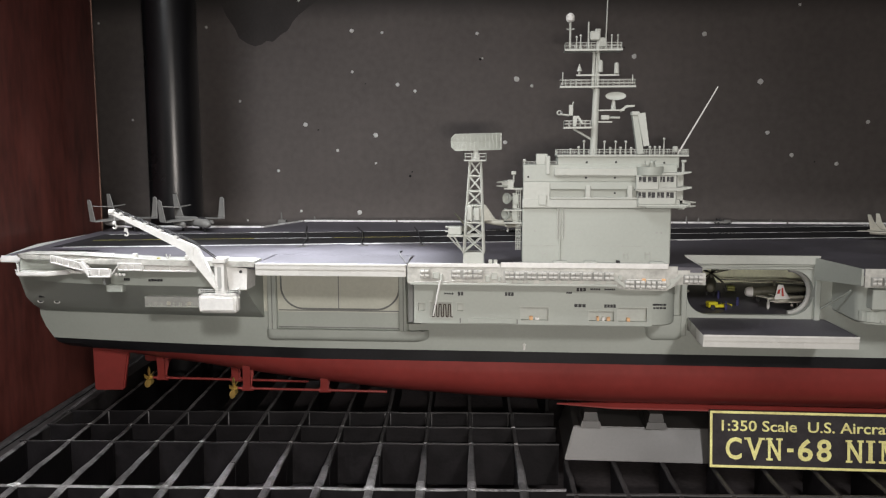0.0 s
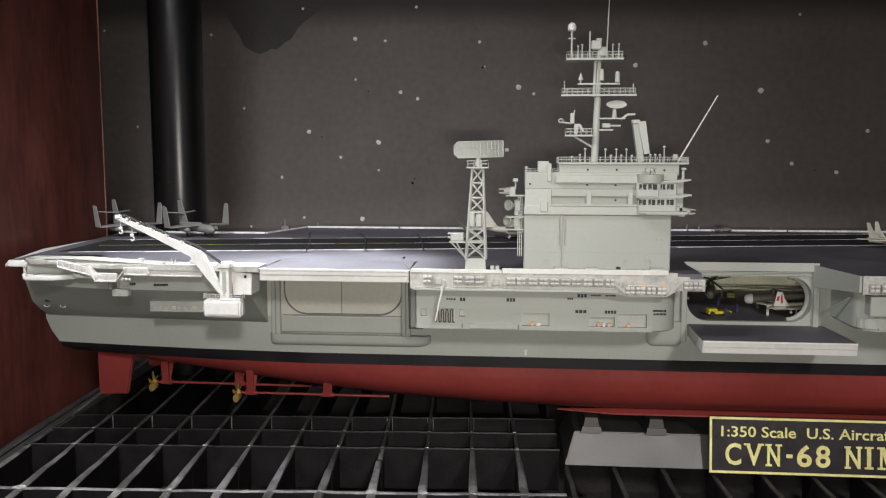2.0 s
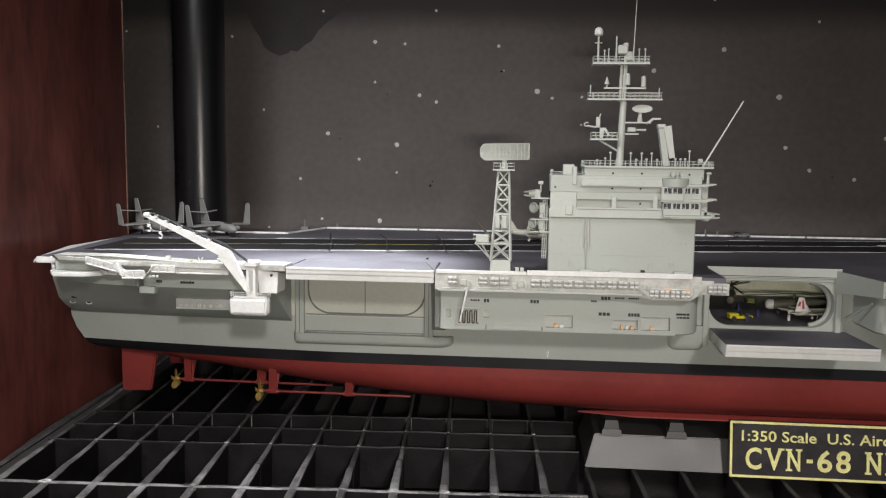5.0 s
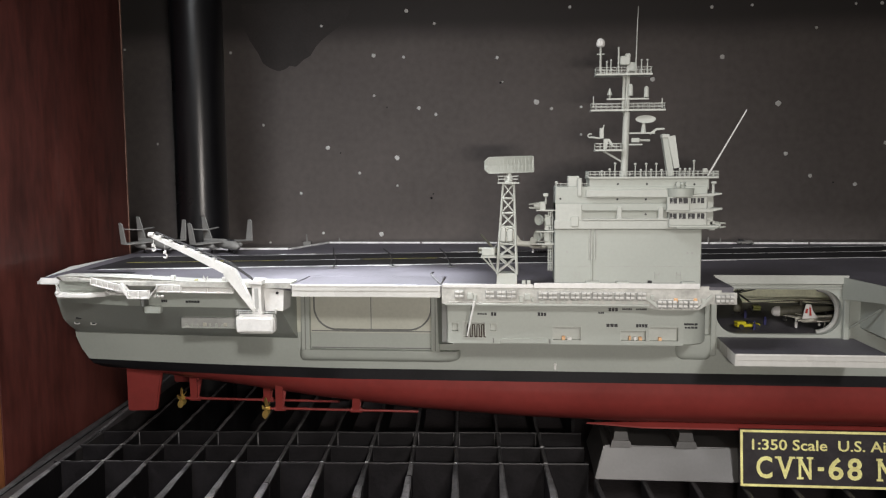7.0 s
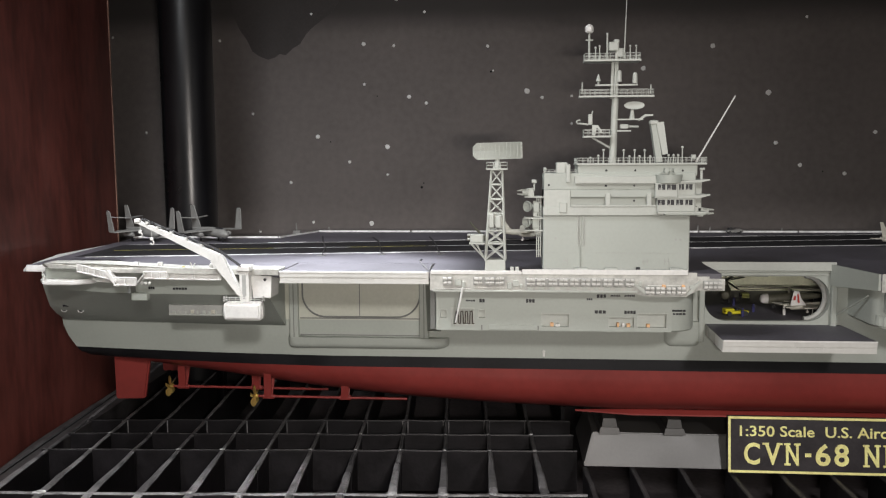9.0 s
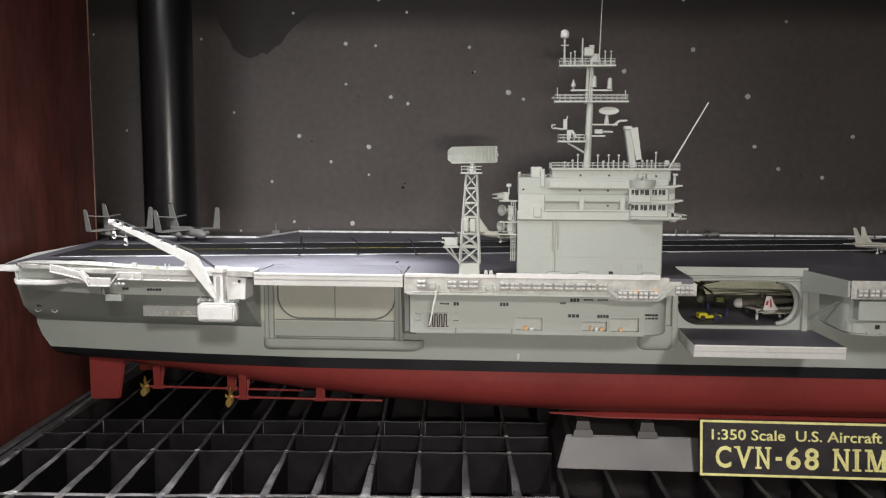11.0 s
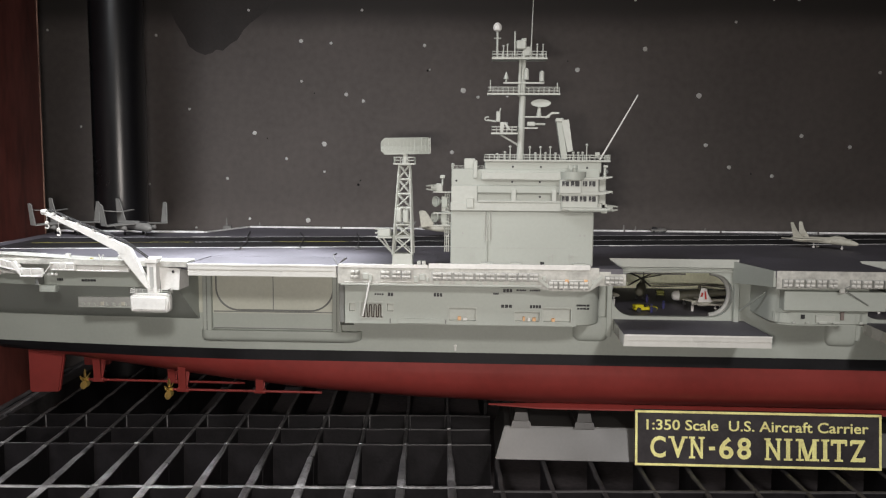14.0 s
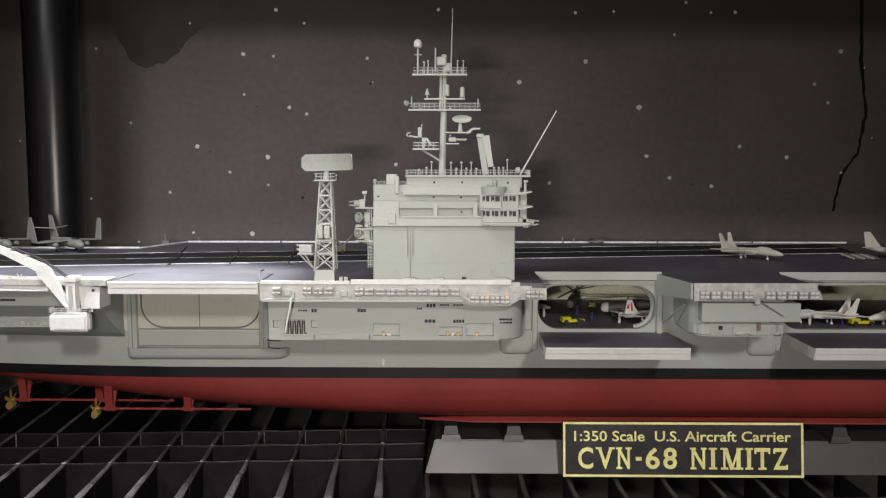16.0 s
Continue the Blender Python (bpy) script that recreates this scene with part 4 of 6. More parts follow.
for i, (px, pz) in enumerate(pts):
    a = radians(180 * i / n)
    u = Vector((math.sin(a), 0, math.cos(a)))
    rings.append([Vector((px, 38.4, pz)) + 1.5 * (math.cos(k * math.pi / 4) * u + math.sin(k * math.pi / 4) * Vector((0, 1, 0))) for k in range(8)])
loft(b, rings)
part("door_seal", b, MID_GREY, ship, "rounded grey door edge")

# ---- stern fittings ----
sq = [o for o in ship.children if o.name.startswith("stern_quarter")][0]
for x0, x1, z0, z1, n in ((-284, -280.5, 103.6, 104.8, 3), (-270, -262, 103.6, 104.6, 5)):
    vent(sq, x0, x1, z0, z1, 2.9 if x0 < -275 else 1.6, n)
sub("window_strip", box(B(), -275.5, -238, 8.0, 14, 88.8, 94.2, 0.3), MID_GREY, sq)
b = B()
for i in range(10):
    box(b, -273.4 + i * 3.4, -272.2 + i * 3.4 + random.uniform(-0.3, 0.8), 7.5, 8.2, 89.3, 90.5 + random.uniform(0, 0.8), 0.1)
sub("fittings", b, PALE, sq)
sub("strip_ledge", box(B(), -275.1, -238.4, 7.3, 8.2, 88.5, 89.2, 0.1), PALE, sq)
for x in (-263, -251.5):
    sub("fitting", box(B(), x, x + 2, 7.3, 8.0, 89.6, 91.6, 0.2), JET_PALE, sq)
def quarter_y(x, z):
    """Outer face of the flared quarter, on the open side of the cabinet."""
    hb, out = lerp_table(HALF, x), lerp_table(QUARTER_OUT, x)
    swell = lerp_table(QUARTER_BULGE, x)
    return CL - lerp_table([(78.4, hb), (83.6, hb * 0.75 + out * 0.25 + swell * 0.7), (89, (hb + out) / 2 + swell), (101, out)], z)


# mooring holes with a pale lower lip
for x, z in ((-348.5, 86.2), (-337.2, 86.4)):
    y = quarter_y(x, z)
    sub("hawse_hole", prism(B(), [(x + 1.2 * math.cos(k * math.pi / 6), y - 0.15, z + 0.55 * math.sin(k * math.pi / 6)) for k in range(12)], (0, 3, 0)), DARK, sq)
    b = B()
    arc = [(x + 1.6 * math.cos(radians(a)), y - 0.3, z + 0.85 * math.sin(radians(a))) for a in range(150, 400, 30)]
    for p, q in zip(arc, arc[1:]):
        rod(b, p, q, 0.3, seg=5)
    sub("hawse_lip", b, WHITE, sq)
y = quarter_y(-344.5, 89.8)
sub("hawse_hole", box(B(), -346.3, -342.8, y - 0.3, y + 4, 89.3, 90.3), DARK, sq)
b = prism(B(), [(-345, 4, 106.5), (-347, 12, 106.5), (-347, 40, 106.5), (-312, 40, 106.5), (-314, 2, 106.5), (-322, -5, 106.5), (-338, -6, 106.5)], (0, 0, 2.6))
bmesh.ops.bevel(b, geom=b.edges[:], offset=0.6, segments=2, affect="EDGES")
bal = part("fantail_balcony", b, WHITE, ship, "rounded white balcony at the stern corner", smooth=True)
sub("railing", rail(B(), [(-346, 14, 109), (-344, 4, 109), (-337, -5.4, 109)], 3.2, 0.2, 4), WHITE, bal)
part("stern_house", box(B(), -341, -314, 2, 40, 109, 115, 0.4), GREY, ship)
b = prism(B(), [(-343, 6, 114.8), (-335, -4, 115.5), (-306, -8, 115.8), (-296, -8, 113.8), (-262, -9, 113.6), (-208.8, -10, 113.2), (-208.8, -10, 116.2), (-262, -9, 116.4), (-306, -8, 118.6), (-338, -4, 118.2), (-345, 6, 116.2)], (0, 13, 0))
walkw = part("catwalk", b, GALLERY, ship, "white catwalk along the stern deck edge")
def truss(parent, a, c, h, n, y=-9.0, d=1.2):
    b = B()
    a, c = Vector((a[0], y, a[1])), Vector((c[0], y, c[1]))
    up = Vector((0, 0, h))
    for p, q in ((a, c), (a + up, c + up)):
        rod(b, p, q, 0.45, seg=6)
    for i in range(n + 1):
        p = a.lerp(c, i / n)
        rod(b, p, p + up, 0.38, seg=6)
    prism(b, [a + Vector((0, d, 0)), c + Vector((0, d, 0)), c + up + Vector((0, d, 0)), a + up + Vector((0, d, 0))], (0, 0.6, 0))
    return sub("walkway_frame", b, WHITE, parent)


truss(walkw, (-317, 114.6), (-298.5, 110.2), 3.6, 6)
truss(walkw, (-296, 107.6), (-284.5, 107.6), 4.0, 2, -11)
truss(walkw, (-280.5, 111.2), (-268, 111.0), 3.4, 3, -10)
truss(walkw, (-268, 110.6), (-240, 110.4), 3.2, 2, -8)
for a, c in (((-301, 114.5), (-296.5, 108.2)), ((-284.5, 108.4), (-280.5, 113.4))):
    sub("walkway_frame", prism(B(), [(a[0], -11, a[1]), (c[0], -11, c[1]), (c[0] + 1.4, -11, c[1] + 1), (a[0] + 1.4, -11, a[1] + 1)], (0, 4, 0)), WHITE, walkw)
b = B()
for i in range(5):
    rod(b, (-312 + i * 0.6, -4, 110.4 - i * 0.5), (-298 + i * 0.6, -5, 109.0 - i * 0.2), 0.25, seg=5)
sub("cable", b, WHITE, walkw)
sub("equipment_box", box(B(), -292.6, -283.6, 0, 4, 97.6, 101.6, 0.4), GREY, walkw)
sub("equipment_box", box(B(), -293.4, -291.4, -2, 4, 101.6, 106, 0.3), SEAM, walkw)
b = B()
for x in (-282, -280, -278):
    ball(b, (x, -9, 108.6), 0.9)
sub("deck_fitting", b, WHITE, walkw)
for x in (-288, -275, -262, -247, -244):
    b = box(B(), x, x + (2.4 if x != -262 else 1.5), -5, -3, 116, (118 if x != -262 else 116.6) + random.uniform(0, 1.2), 0.3)
    sub("deck_fitting", b, WHITE if x != -262 else YELLOW_LINE, walkw)
sub("deck_fitting", rod(rod(B(), (-256, -5, 116), (-257, -5, 119), 0.3), (-256, -5, 116), (-254.6, -5, 118.6), 0.3), WHITE, walkw)

# boat and aircraft crane on the quarter
crane = part("crane", prism(prism(B(), [(-224, -8, 113.4), (-213, -8, 112.2), (-213.6, -8, 101.2), (-223, -8, 101.2)], (0, 14, 0)), [(-229, -8.3, 113.5), (-212.6, -8.3, 113.5), (-212.6, -8.3, 116), (-229, -8.3, 116)], (0, 14, 0)), WHITE, ship, "white deck crane with a long jib")
b = B()
loft(b, [[(-226 + 2.4 * sx, -10.5 + 2.4 * sy, z) for sx, sy in ((-1, -1), (1, -1), (1, 1), (-1, 1))] for z in (99.8, 116)])
box(b, -229.5, -222.4, -14, -7, 115.4, 118.4, 0.5)
sub("pedestal", b, WHITE, crane)
b = box(box(B(), -227.0, -225.0, -13.2, -12.92, 103, 113.6), -226.6, -225.4, -13.5, -13.22, 101.4, 103.6)
sub("pedestal_slot", b, MID_GREY, crane)
b = B()
def boomsec(p, h, w):
    return [(p[0], -12.5 - w, p[1] - h), (p[0], -12.5 + w, p[1] - h), (p[0], -12.5 + w, p[1] + h), (p[0], -12.5 - w, p[1] + h)]
loft(b, [boomsec((-281, 140.8), 0.8, 1.0), boomsec((-262, 132.6), 1.6, 1.4), boomsec((-243, 123.8), 2.4, 1.7), boomsec((-238.6, 122.0), 2.3, 1.7)])
jib = sub("jib", b, WHITE, crane)
b = prism(B(), [(-243.0, -14.2, 120.8), (-237.2, -14.2, 124.2), (-226.4, -14.2, 103.0), (-228.6, -14.2, 102.6)], (0, 3.4, 0))
for v in b.verts:
    v.co.y += 0.25
sub("jib_leg", b, WHITE, crane)
b = B()
for dz, dy in ((0.8, -1.2), (0.8, 1.2)):
    rod(b, (-279, -12.5 + dy, 142.6), (-240, -12.5 + dy, 127.0), 0.26, seg=5)
    rod(b, (-240, -12.5 + dy, 127.0), (-227, -12.5 + dy, 117.8), 0.36, seg=5)
sub("cable", b, DARK, crane, "dark hoisting cables")
b = B()
for t in (0.08, 0.22, 0.4, 0.6, 0.8):
    p = Vector((-279, -12.5, 141.6)).lerp(Vector((-240, -12.5, 125.4)), t)
    box(b, p.x - 0.7, p.x + 0.7, -14, -11, p.z - 0.5, p.z + 0.9)
rod(b, (-282.4, -12.5, 141.2), (-279.6, -12.5, 141.2), 1.4, seg=10)
sub("sheave", b, WHITE, crane)
for x, z in ((-280, 134.6), (-274, 131.0)):
    b = rod(B(), (x, -12.5, z + 6), (x, -12.5, z + 1.4), 0.12, seg=4)
    box(b, x - 1.0, x + 0.8, -13, -12, z + 0.2, z + 1.8, 0.3)
    pts = [(x + 1.0 * math.cos(a), z - 0.8 + 1.1 * math.sin(a)) for a in (1.2, 0.4, -0.4, -1.2, -2.0, -2.8)]
    for p, q in zip(pts, pts[1:]):
        rod(b, (p[0], -12.5, p[1]), (q[0], -12.5, q[1]), 0.38, seg=5)
    sub("hook", b, WHITE, crane)
b = box(B(), -236.8, -216.2, -16, -9.5, 90.2, 99.8, 1.3)
bmesh.ops.bevel(b, geom=[e for e in b.edges if e.calc_length() > 3], offset=0.5, segments=2, affect="EDGES")
sub("cab", b, WHITE, crane, "white rounded crane cab box", smooth=True)
sub("railing", rail(B(), [(-236.4, -9.9, 99.6), (-236.4, -15.6, 99.6), (-216.6, -15.6, 99.6), (-216.6, -9.9, 99.6)], 2.8, 0.16, 3.4, (1.0, 0.66, 0.33)), WHITE, crane)
sub("port_hole", rod(B(), (-216.5, -8.4, 110.6), (-216.5, -8.0, 110.6), 0.8), DARK, crane)

# ---- underwater gear ----
for y, x in ((60, 0), (130, 0)):
    b = prism(B(), [(-333, y - 1.6, 56), (-310, y - 1.6, 52), (-314.5, y - 1.2, 26.6), (-333, y - 1.2, 26)], (0, 3.2, 0))
    bmesh.ops.bevel(b, geom=b.edges[:], offset=0.8, segments=2, affect="EDGES")
    part("rudder", b, RED, ship, "flat red rudder")
def propeller(x, y, z, r):
    b = rod(B(), (x - 3.0, y, z), (x + 1.8, y, z), 0.7, 1.3, seg=10)
    for k in range(5):
        a = 2 * math.pi * k / 5 + 0.3
        rings = []
        for f, w in ((0.2, 0.9), (0.5, 1.9), (0.8, 1.9), (1.0, 0.7)):
            rad = r * f
            tw = radians(58 - 26 * f)
            c = Vector((x - 0.6, y + rad * math.cos(a), z + rad * math.sin(a)))
            t = Vector((math.sin(tw), -math.sin(a) * math.cos(tw), math.cos(a) * math.cos(tw)))
            nn = Vector((math.cos(tw), math.sin(a) * math.sin(tw), -math.cos(a) * math.sin(tw))) * 0.18
            rings.append([c - t * w - nn, c + t * w - nn, c + t * w + nn, c - t * w + nn])
        loft(b, rings)
    return part("propeller", b, BRASS, ship, "small brass propeller", smooth=True)
for y, x, z, x_end, ze in ((61, -298.5, 34.2, -200, 33.8), (129, -298.5, 34.2, -200, 33.8), (46, -240.5, 33.2, -150, 33.0), (144, -240.5, 33.2, -150, 33.0)):
    propeller(x, y, z, 6.4)
    part("shaft", rod(B(), (x, y, z), (x_end, y, ze), 0.75, seg=8), RED, ship)
    for q in (x + 8, x + 54):
        b = rod(B(), (q - 3.4, y, z - 0.1), (q + 3.4, y, z - 0.1), 1.5, seg=8)
        for dy in (-1, 1):
            prism(b, [(q - 2.4, y + dy * 0.5, z), (q + 2.0, y + dy * 0.5, z), (q + 3.4, y + dy * 5, z + 16), (q - 1.0, y + dy * 5, z + 16)], (0, 0.9 * dy, 0))
        part("shaft_strut", b, RED, ship)
b = prism(B(), [(-318, CL - 1.5, 50), (-280, CL - 1.5, 38), (-150, CL - 3, 23.4), (-150, CL - 3, 30), (-300, CL - 1.5, 56)], (0, 5, 0))
part("skeg", b, RED, ship)
b = prism(B(), [(-52, 53, 25.6), (-20, 49, 24.8), (240, 48, 24.8), (240, 51, 27), (-20, 52, 27)], (0, 0.5, 0.7))
part("bilge_keel", b, RED, ship)
# small white overboard outlet with a drip below it
b = rod(B(), (-71.3, 33.6, 65.2), (-71.3, 32.3, 65.0), 0.95, 0.8, seg=10)
box(b, -71.9, -70.7, 32.75, 33.3, 62.2, 65.0, 0.2)
part("outlet", b, WHITE, ship, "small white overboard outlet")

# ---- island ----
def IX(c):
    return -91.7 + c * 0.1281
def IZ(c):
    return 179.0 - c * 0.1274
island = part("island", box(B(), -73.4, 0.0, 0, 24, 114.9, IZ(280), 0.5), GREY, ship, "tall grey island superstructure")
def slab_(name, x0, x1, y0, y1, z0, z1, mat=GREY, bev=0.35, label=""):
    return sub(name, box(B(), x0, x1, y0, y1, z0, z1, bev), mat, island, label)


def cb(name, c0, c1, d0, d1, y0, y1, mat=GREY, bev=0.35, label=""):
    return slab_(name, IX(c0), IX(c1), y0, y1, IZ(d1), IZ(d0), mat, bev, label)


cb("overhang", 142, 745, 245, 281, -1.6, 25, PALE)
cb("deckhouse", 145, 735, 208, 246, 1.8, 24)
cb("deckhouse", 145, 250, 178, 270, -1.2, 24, PALE)
cb("deckhouse", 145, 735, 178, 209, -0.8, 24.6)
cb("deckhouse", 145, 735, 112, 180, 0.6, 23)
cb("balcony", 265, 582, 124, 156, -2.2, 1.0, PALE)
cb("balcony_sheet", 272, 440, 127, 151, -2.45, -2.21, PALE, 0.05, "pale sheet on the balcony")
cb("deckhouse", 278, 742, 78, 126, 1.4, 22)
cb("top_deck", 274, 776, 74, 82, -0.2, 23.6, PALE, 0.2)
cb("ledge", 250, 590, 238, 246, -2.0, 0, PALE, 0.2)
for c in (385, 545):
    cb("buttress", c, c + 20, 192, 248, -1.8, 1.8, PALE)
cb("locker", 205, 236, 228, 270, -2.2, -1.2, PALE)
cb("funnel_box", 195, 240, 70, 114, 3, 10, PALE)
cb("funnel_box", 232, 249, 78, 150, -0.6, 3, PALE)
for c in (280, 290, 301):
    sub("pipe", rod(B(), (IX(c), -0.35, IZ(282)), (IX(c), -0.35, IZ(402)), 0.38, seg=6), PALE, island)
sub("pipe", rod(B(), (IX(290), -0.25, IZ(402)), (IX(290), -0.25, 115.4), 0.5, seg=6), GREY, island)
# thin grey strips beside the pipes paint in their shading
for c in (284, 306):
    sub("pipe_gap", box(B(), IX(c), IX(c) + 0.3, -0.12, 0.05, IZ(402), IZ(282)), MID_GREY, island)
sub("panel_line", box(B(), -73.2, -0.2, -0.1, 0.05, IZ(431), IZ(430) + 0.05), MID_GREY, island)
for c, d in ((193, 372), (373, 376), (662, 377), (680, 377)):
    sub("port_hole", rod(B(), (IX(c), -0.15, IZ(d)), (IX(c), 0.1, IZ(d)), 0.6), MID_GREY, island)
for c, d, y in ((165, 160, 0.5), (390, 103, 1.3), (502, 103, 1.3), (388, 163, 0.5), (498, 163, 0.5), (500, 223, 1.7), (685, 105, 1.3)):
    sub("port_hole", rod(B(), (IX(c), y - 0.15, IZ(d)), (IX(c), y + 0.1, IZ(d)), 0.55), DARK, island)
for c in (232, 545, 628):
    b = B()
    for q in (0, 17):
        box(b, IX(c - 9 + q), IX(c - 7 + q), -0.3, 0.05, IZ(480), IZ(452))
    box(b, IX(c - 7), IX(c + 8), -0.3, 0.05, IZ(464), IZ(461))
    sub("door_frame", b, MID_GREY, island)
# bridge
cb("bridge", 582, 728, 148, 266, -4.4, 20, PALE, 0.6, "pale navigating bridge")
cb("bridge_front", 572, 658, 152, 208, -6.0, -4, PALE, 0.4)
def flared(c0, c1, c2, d0, d1):
    """A bridge wing: a thin deck whose outer end sweeps up."""
    b = prism(B(), [(IX(c0), -5.6, IZ(d1)), (IX(c1), -5.6, IZ(d1)), (IX(c2), -5.6, IZ(d0) + 0.3), (IX(c2), -5.6, IZ(d0) + 0.9), (IX(c0), -5.6, IZ(d0))], (0, 27, 0))
    return sub("bridge_wing", b, PALE, island)
flared(660, 735, 778, 145, 151)
flared(572, 738, 778, 204, 211)
cb("bridge_wing", 582, 772, 264, 272, -5.6, 22, PALE, 0.2)
cb("catwalk", 610, 762, 272, 276, -6.2, -1, GREY, 0.1)
for d0, d1, cs in ((157, 178, ((582, 609), (616, 650), (664, 682), (689, 714))), (217, 238, ((584, 611), (620, 646), (654, 680), (689, 716)))):
    for c0, c1 in cs:
        y = -6.0 if d0 < 200 and c0 < 660 else -4.4
        w = sub("bridge_window", box(B(), IX(c0), IX(c1), y - 0.2, y + 0.1, IZ(d1), IZ(d0), 0), DARK, island, "dark bridge window")
        sub("mullion", prism(B(), [(IX(c0 + (c1 - c0) * 0.42), y - 0.34, IZ(d1)), (IX(c0 + (c1 - c0) * 0.49), y - 0.34, IZ(d1)), (IX(c0 + (c1 - c0) * 0.46), y - 0.34, IZ(d0)), (IX(c0 + (c1 - c0) * 0.38), y - 0.34, IZ(d0))], (0, 0.12, 0)), PALE, w)
        sub("console", box(B(), IX(c0 + 3), IX(c0 + 3 + (c1 - c0) * random.uniform(0.2, 0.5)), y - 0.3, y - 0.21, IZ(d1), IZ(d1 - random.uniform(4, 8))), JET, w)
b = rod(B(), (IX(628), -2.0, IZ(152)), (IX(628), -2.0, IZ(120)), 6.2, 6.6, seg=24)
sub("turret", b, GREY, island, "round grey lookout turret", smooth=True)
sub("searchlight", ball(rod(B(), (IX(632), -3, IZ(128)), (IX(632), -3, IZ(108)), 0.9), (IX(632), -3, IZ(104)), 1.2), GREY, island)
for c in (615, 650):
    sub("searchlight", rod(B(), (IX(c), -4.6, IZ(104)), (IX(c), -2.0, IZ(104)), 1.1, seg=12), GREY, island)
cb("bulwark", 735, 765, 140, 270, 4, 8, PALE)
b = rod(B(), (IX(755), 0, IZ(150)), (IX(755), 0, IZ(98)), 0.8, 0.6)
box(b, IX(748), IX(766), -1, 1, IZ(104), IZ(94), 0.3)
sub("signal_lamp", b, PALE, island)
def director(parent, c, d, s):
    b = rod(B(), (IX(c), 6, IZ(d)), (IX(c) + s * 3.4, 6, IZ(d)), 2.2, 1.6, seg=10)
    for k in range(4):
        a = math.pi / 4 + k * math.pi / 2
        rod(b, (IX(c) + s * 3, 6 + 1.6 * math.cos(a), IZ(d) + 1.6 * math.sin(a)), (IX(c) + s * 6, 6 + 1.2 * math.cos(a), IZ(d) + 1.2 * math.sin(a)), 0.55, 0.35, seg=6)
    box(b, IX(c) - s * 1 - 1.6, IX(c) - s * 1 + 1.6, 4, 8, IZ(d) - 2.6, IZ(d) + 2.2, 0.3)
    return sub("gun_director", b, PALE, parent)
director(island, 768, 268, 1)
director(island, 88, 190, -1)
for c, d in ((82, 246), (78, 310)):
    b = B()
    n = 14
    rings = []
    axis, side, c0 = Vector((-0.72, -0.69, 0)), Vector((0.69, -0.72, 0)), Vector((IX(c) + 1, 5, IZ(d)))
    for off, rr in ((2.4, 0.3), (1.8, 1.6), (0.8, 2.5), (-0.4, 2.9), (-0.8, 2.7), (0.2, 1.2)):
        rings.append([c0 + axis * (1.2 - off) + side * rr * math.cos(2 * math.pi * i / n) + Vector((0, 0, rr * math.sin(2 * math.pi * i / n))) for i in range(n)])
    loft(b, rings)
    rod(b, (IX(c), 5, IZ(d)), (IX(c) + 5, 5, IZ(d)), 0.9)
    box(b, IX(c) + 3, IX(c) + 6, 3.5, 7, IZ(d) - 3, IZ(d) + 2, 0.3)
    sub("dish", b, GREY, island, "round dish director", smooth=True)
b = B()
for c in (119, 127, 135):
    rod(b, (IX(c), 4, IZ(212)), (IX(c), 4, IZ(452)), 0.28, seg=5)
for d in range(216, 452, 14):
    rod(b, (IX(119), 4, IZ(d)), (IX(135), 4, IZ(d)), 0.2, seg=4)
sub("ladder", b, PALE, island)
b = B()
for d in (205, 290, 340):
    box(b, IX(70), IX(146), 2, 12, IZ(d + 5), IZ(d))
box(b, IX(104), IX(122), 4, 9, IZ(288), IZ(225), 0.3)
box(b, IX(104), IX(128), 4, 9, IZ(345), IZ(296), 0.3)
sub("side_platform", b, PALE, island)
b = rod(B(), (IX(108), 3, IZ(182)), (IX(108), 3, IZ(146)), 0.45)
box(b, IX(98), IX(118), 1.8, 4.2, IZ(152), IZ(138), 0.3)
sub("signal_lamp", b, PALE, island)
b = ball(rod(B(), (IX(150), 3, IZ(112)), (IX(150), 3, IZ(98)), 0.4), (IX(150), 3, IZ(96)), 0.9)
sub("signal_lamp", b, PALE, island)
sub("railing", rail(B(), [(IX(276), 0, IZ(74)), (IX(774), 0, IZ(74)), (IX(774), 23, IZ(74)), (IX(276), 23, IZ(74)), (IX(276), 0, IZ(74))], 2.6, 0.17, 2.6), PALE, island)
sub("railing", rail(B(), [(IX(590), -5.6, IZ(205)), (IX(780), -5.6, IZ(205))], 1.2, 0.14, 3), PALE, island)
sub("railing", rail(B(), [(IX(144), 1, IZ(112)), (IX(274), 1, IZ(112))], 1.6, 0.13, 2.6), PALE, island)

# ---- mast ----
def RX(c):
    return -91.0 + c * 0.113
def MX(c):
    return -91.7 + c * 0.1145
def MZ(c):
    return 246.2 - c * 0.1145
MY = 9.0
b = rod(B(), (MX(470), MY, IZ(80)), (MX(478), MY, MZ(385)), 1.9, 1.7, seg=12)
rod(b, (MX(480), MY, MZ(385)), (MX(484), MY, MZ(150)), 1.2, 0.9, seg=10)
rod(b, (MX(462), MY, MZ(385)), (MX(466), MY, MZ(215)), 0.8, seg=8)
rod(b, (MX(473), MY - 1, MZ(385)), (MX(479), MY - 1, MZ(215)), 0.5, seg=6)
for d in range(225, 385, 22):
    rod(b, (MX(462), MY, MZ(d)), (MX(482), MY, MZ(d)), 0.35, seg=5)
mast = part("mast", b, PALE, ship, "pale lattice radar mast", smooth=True)
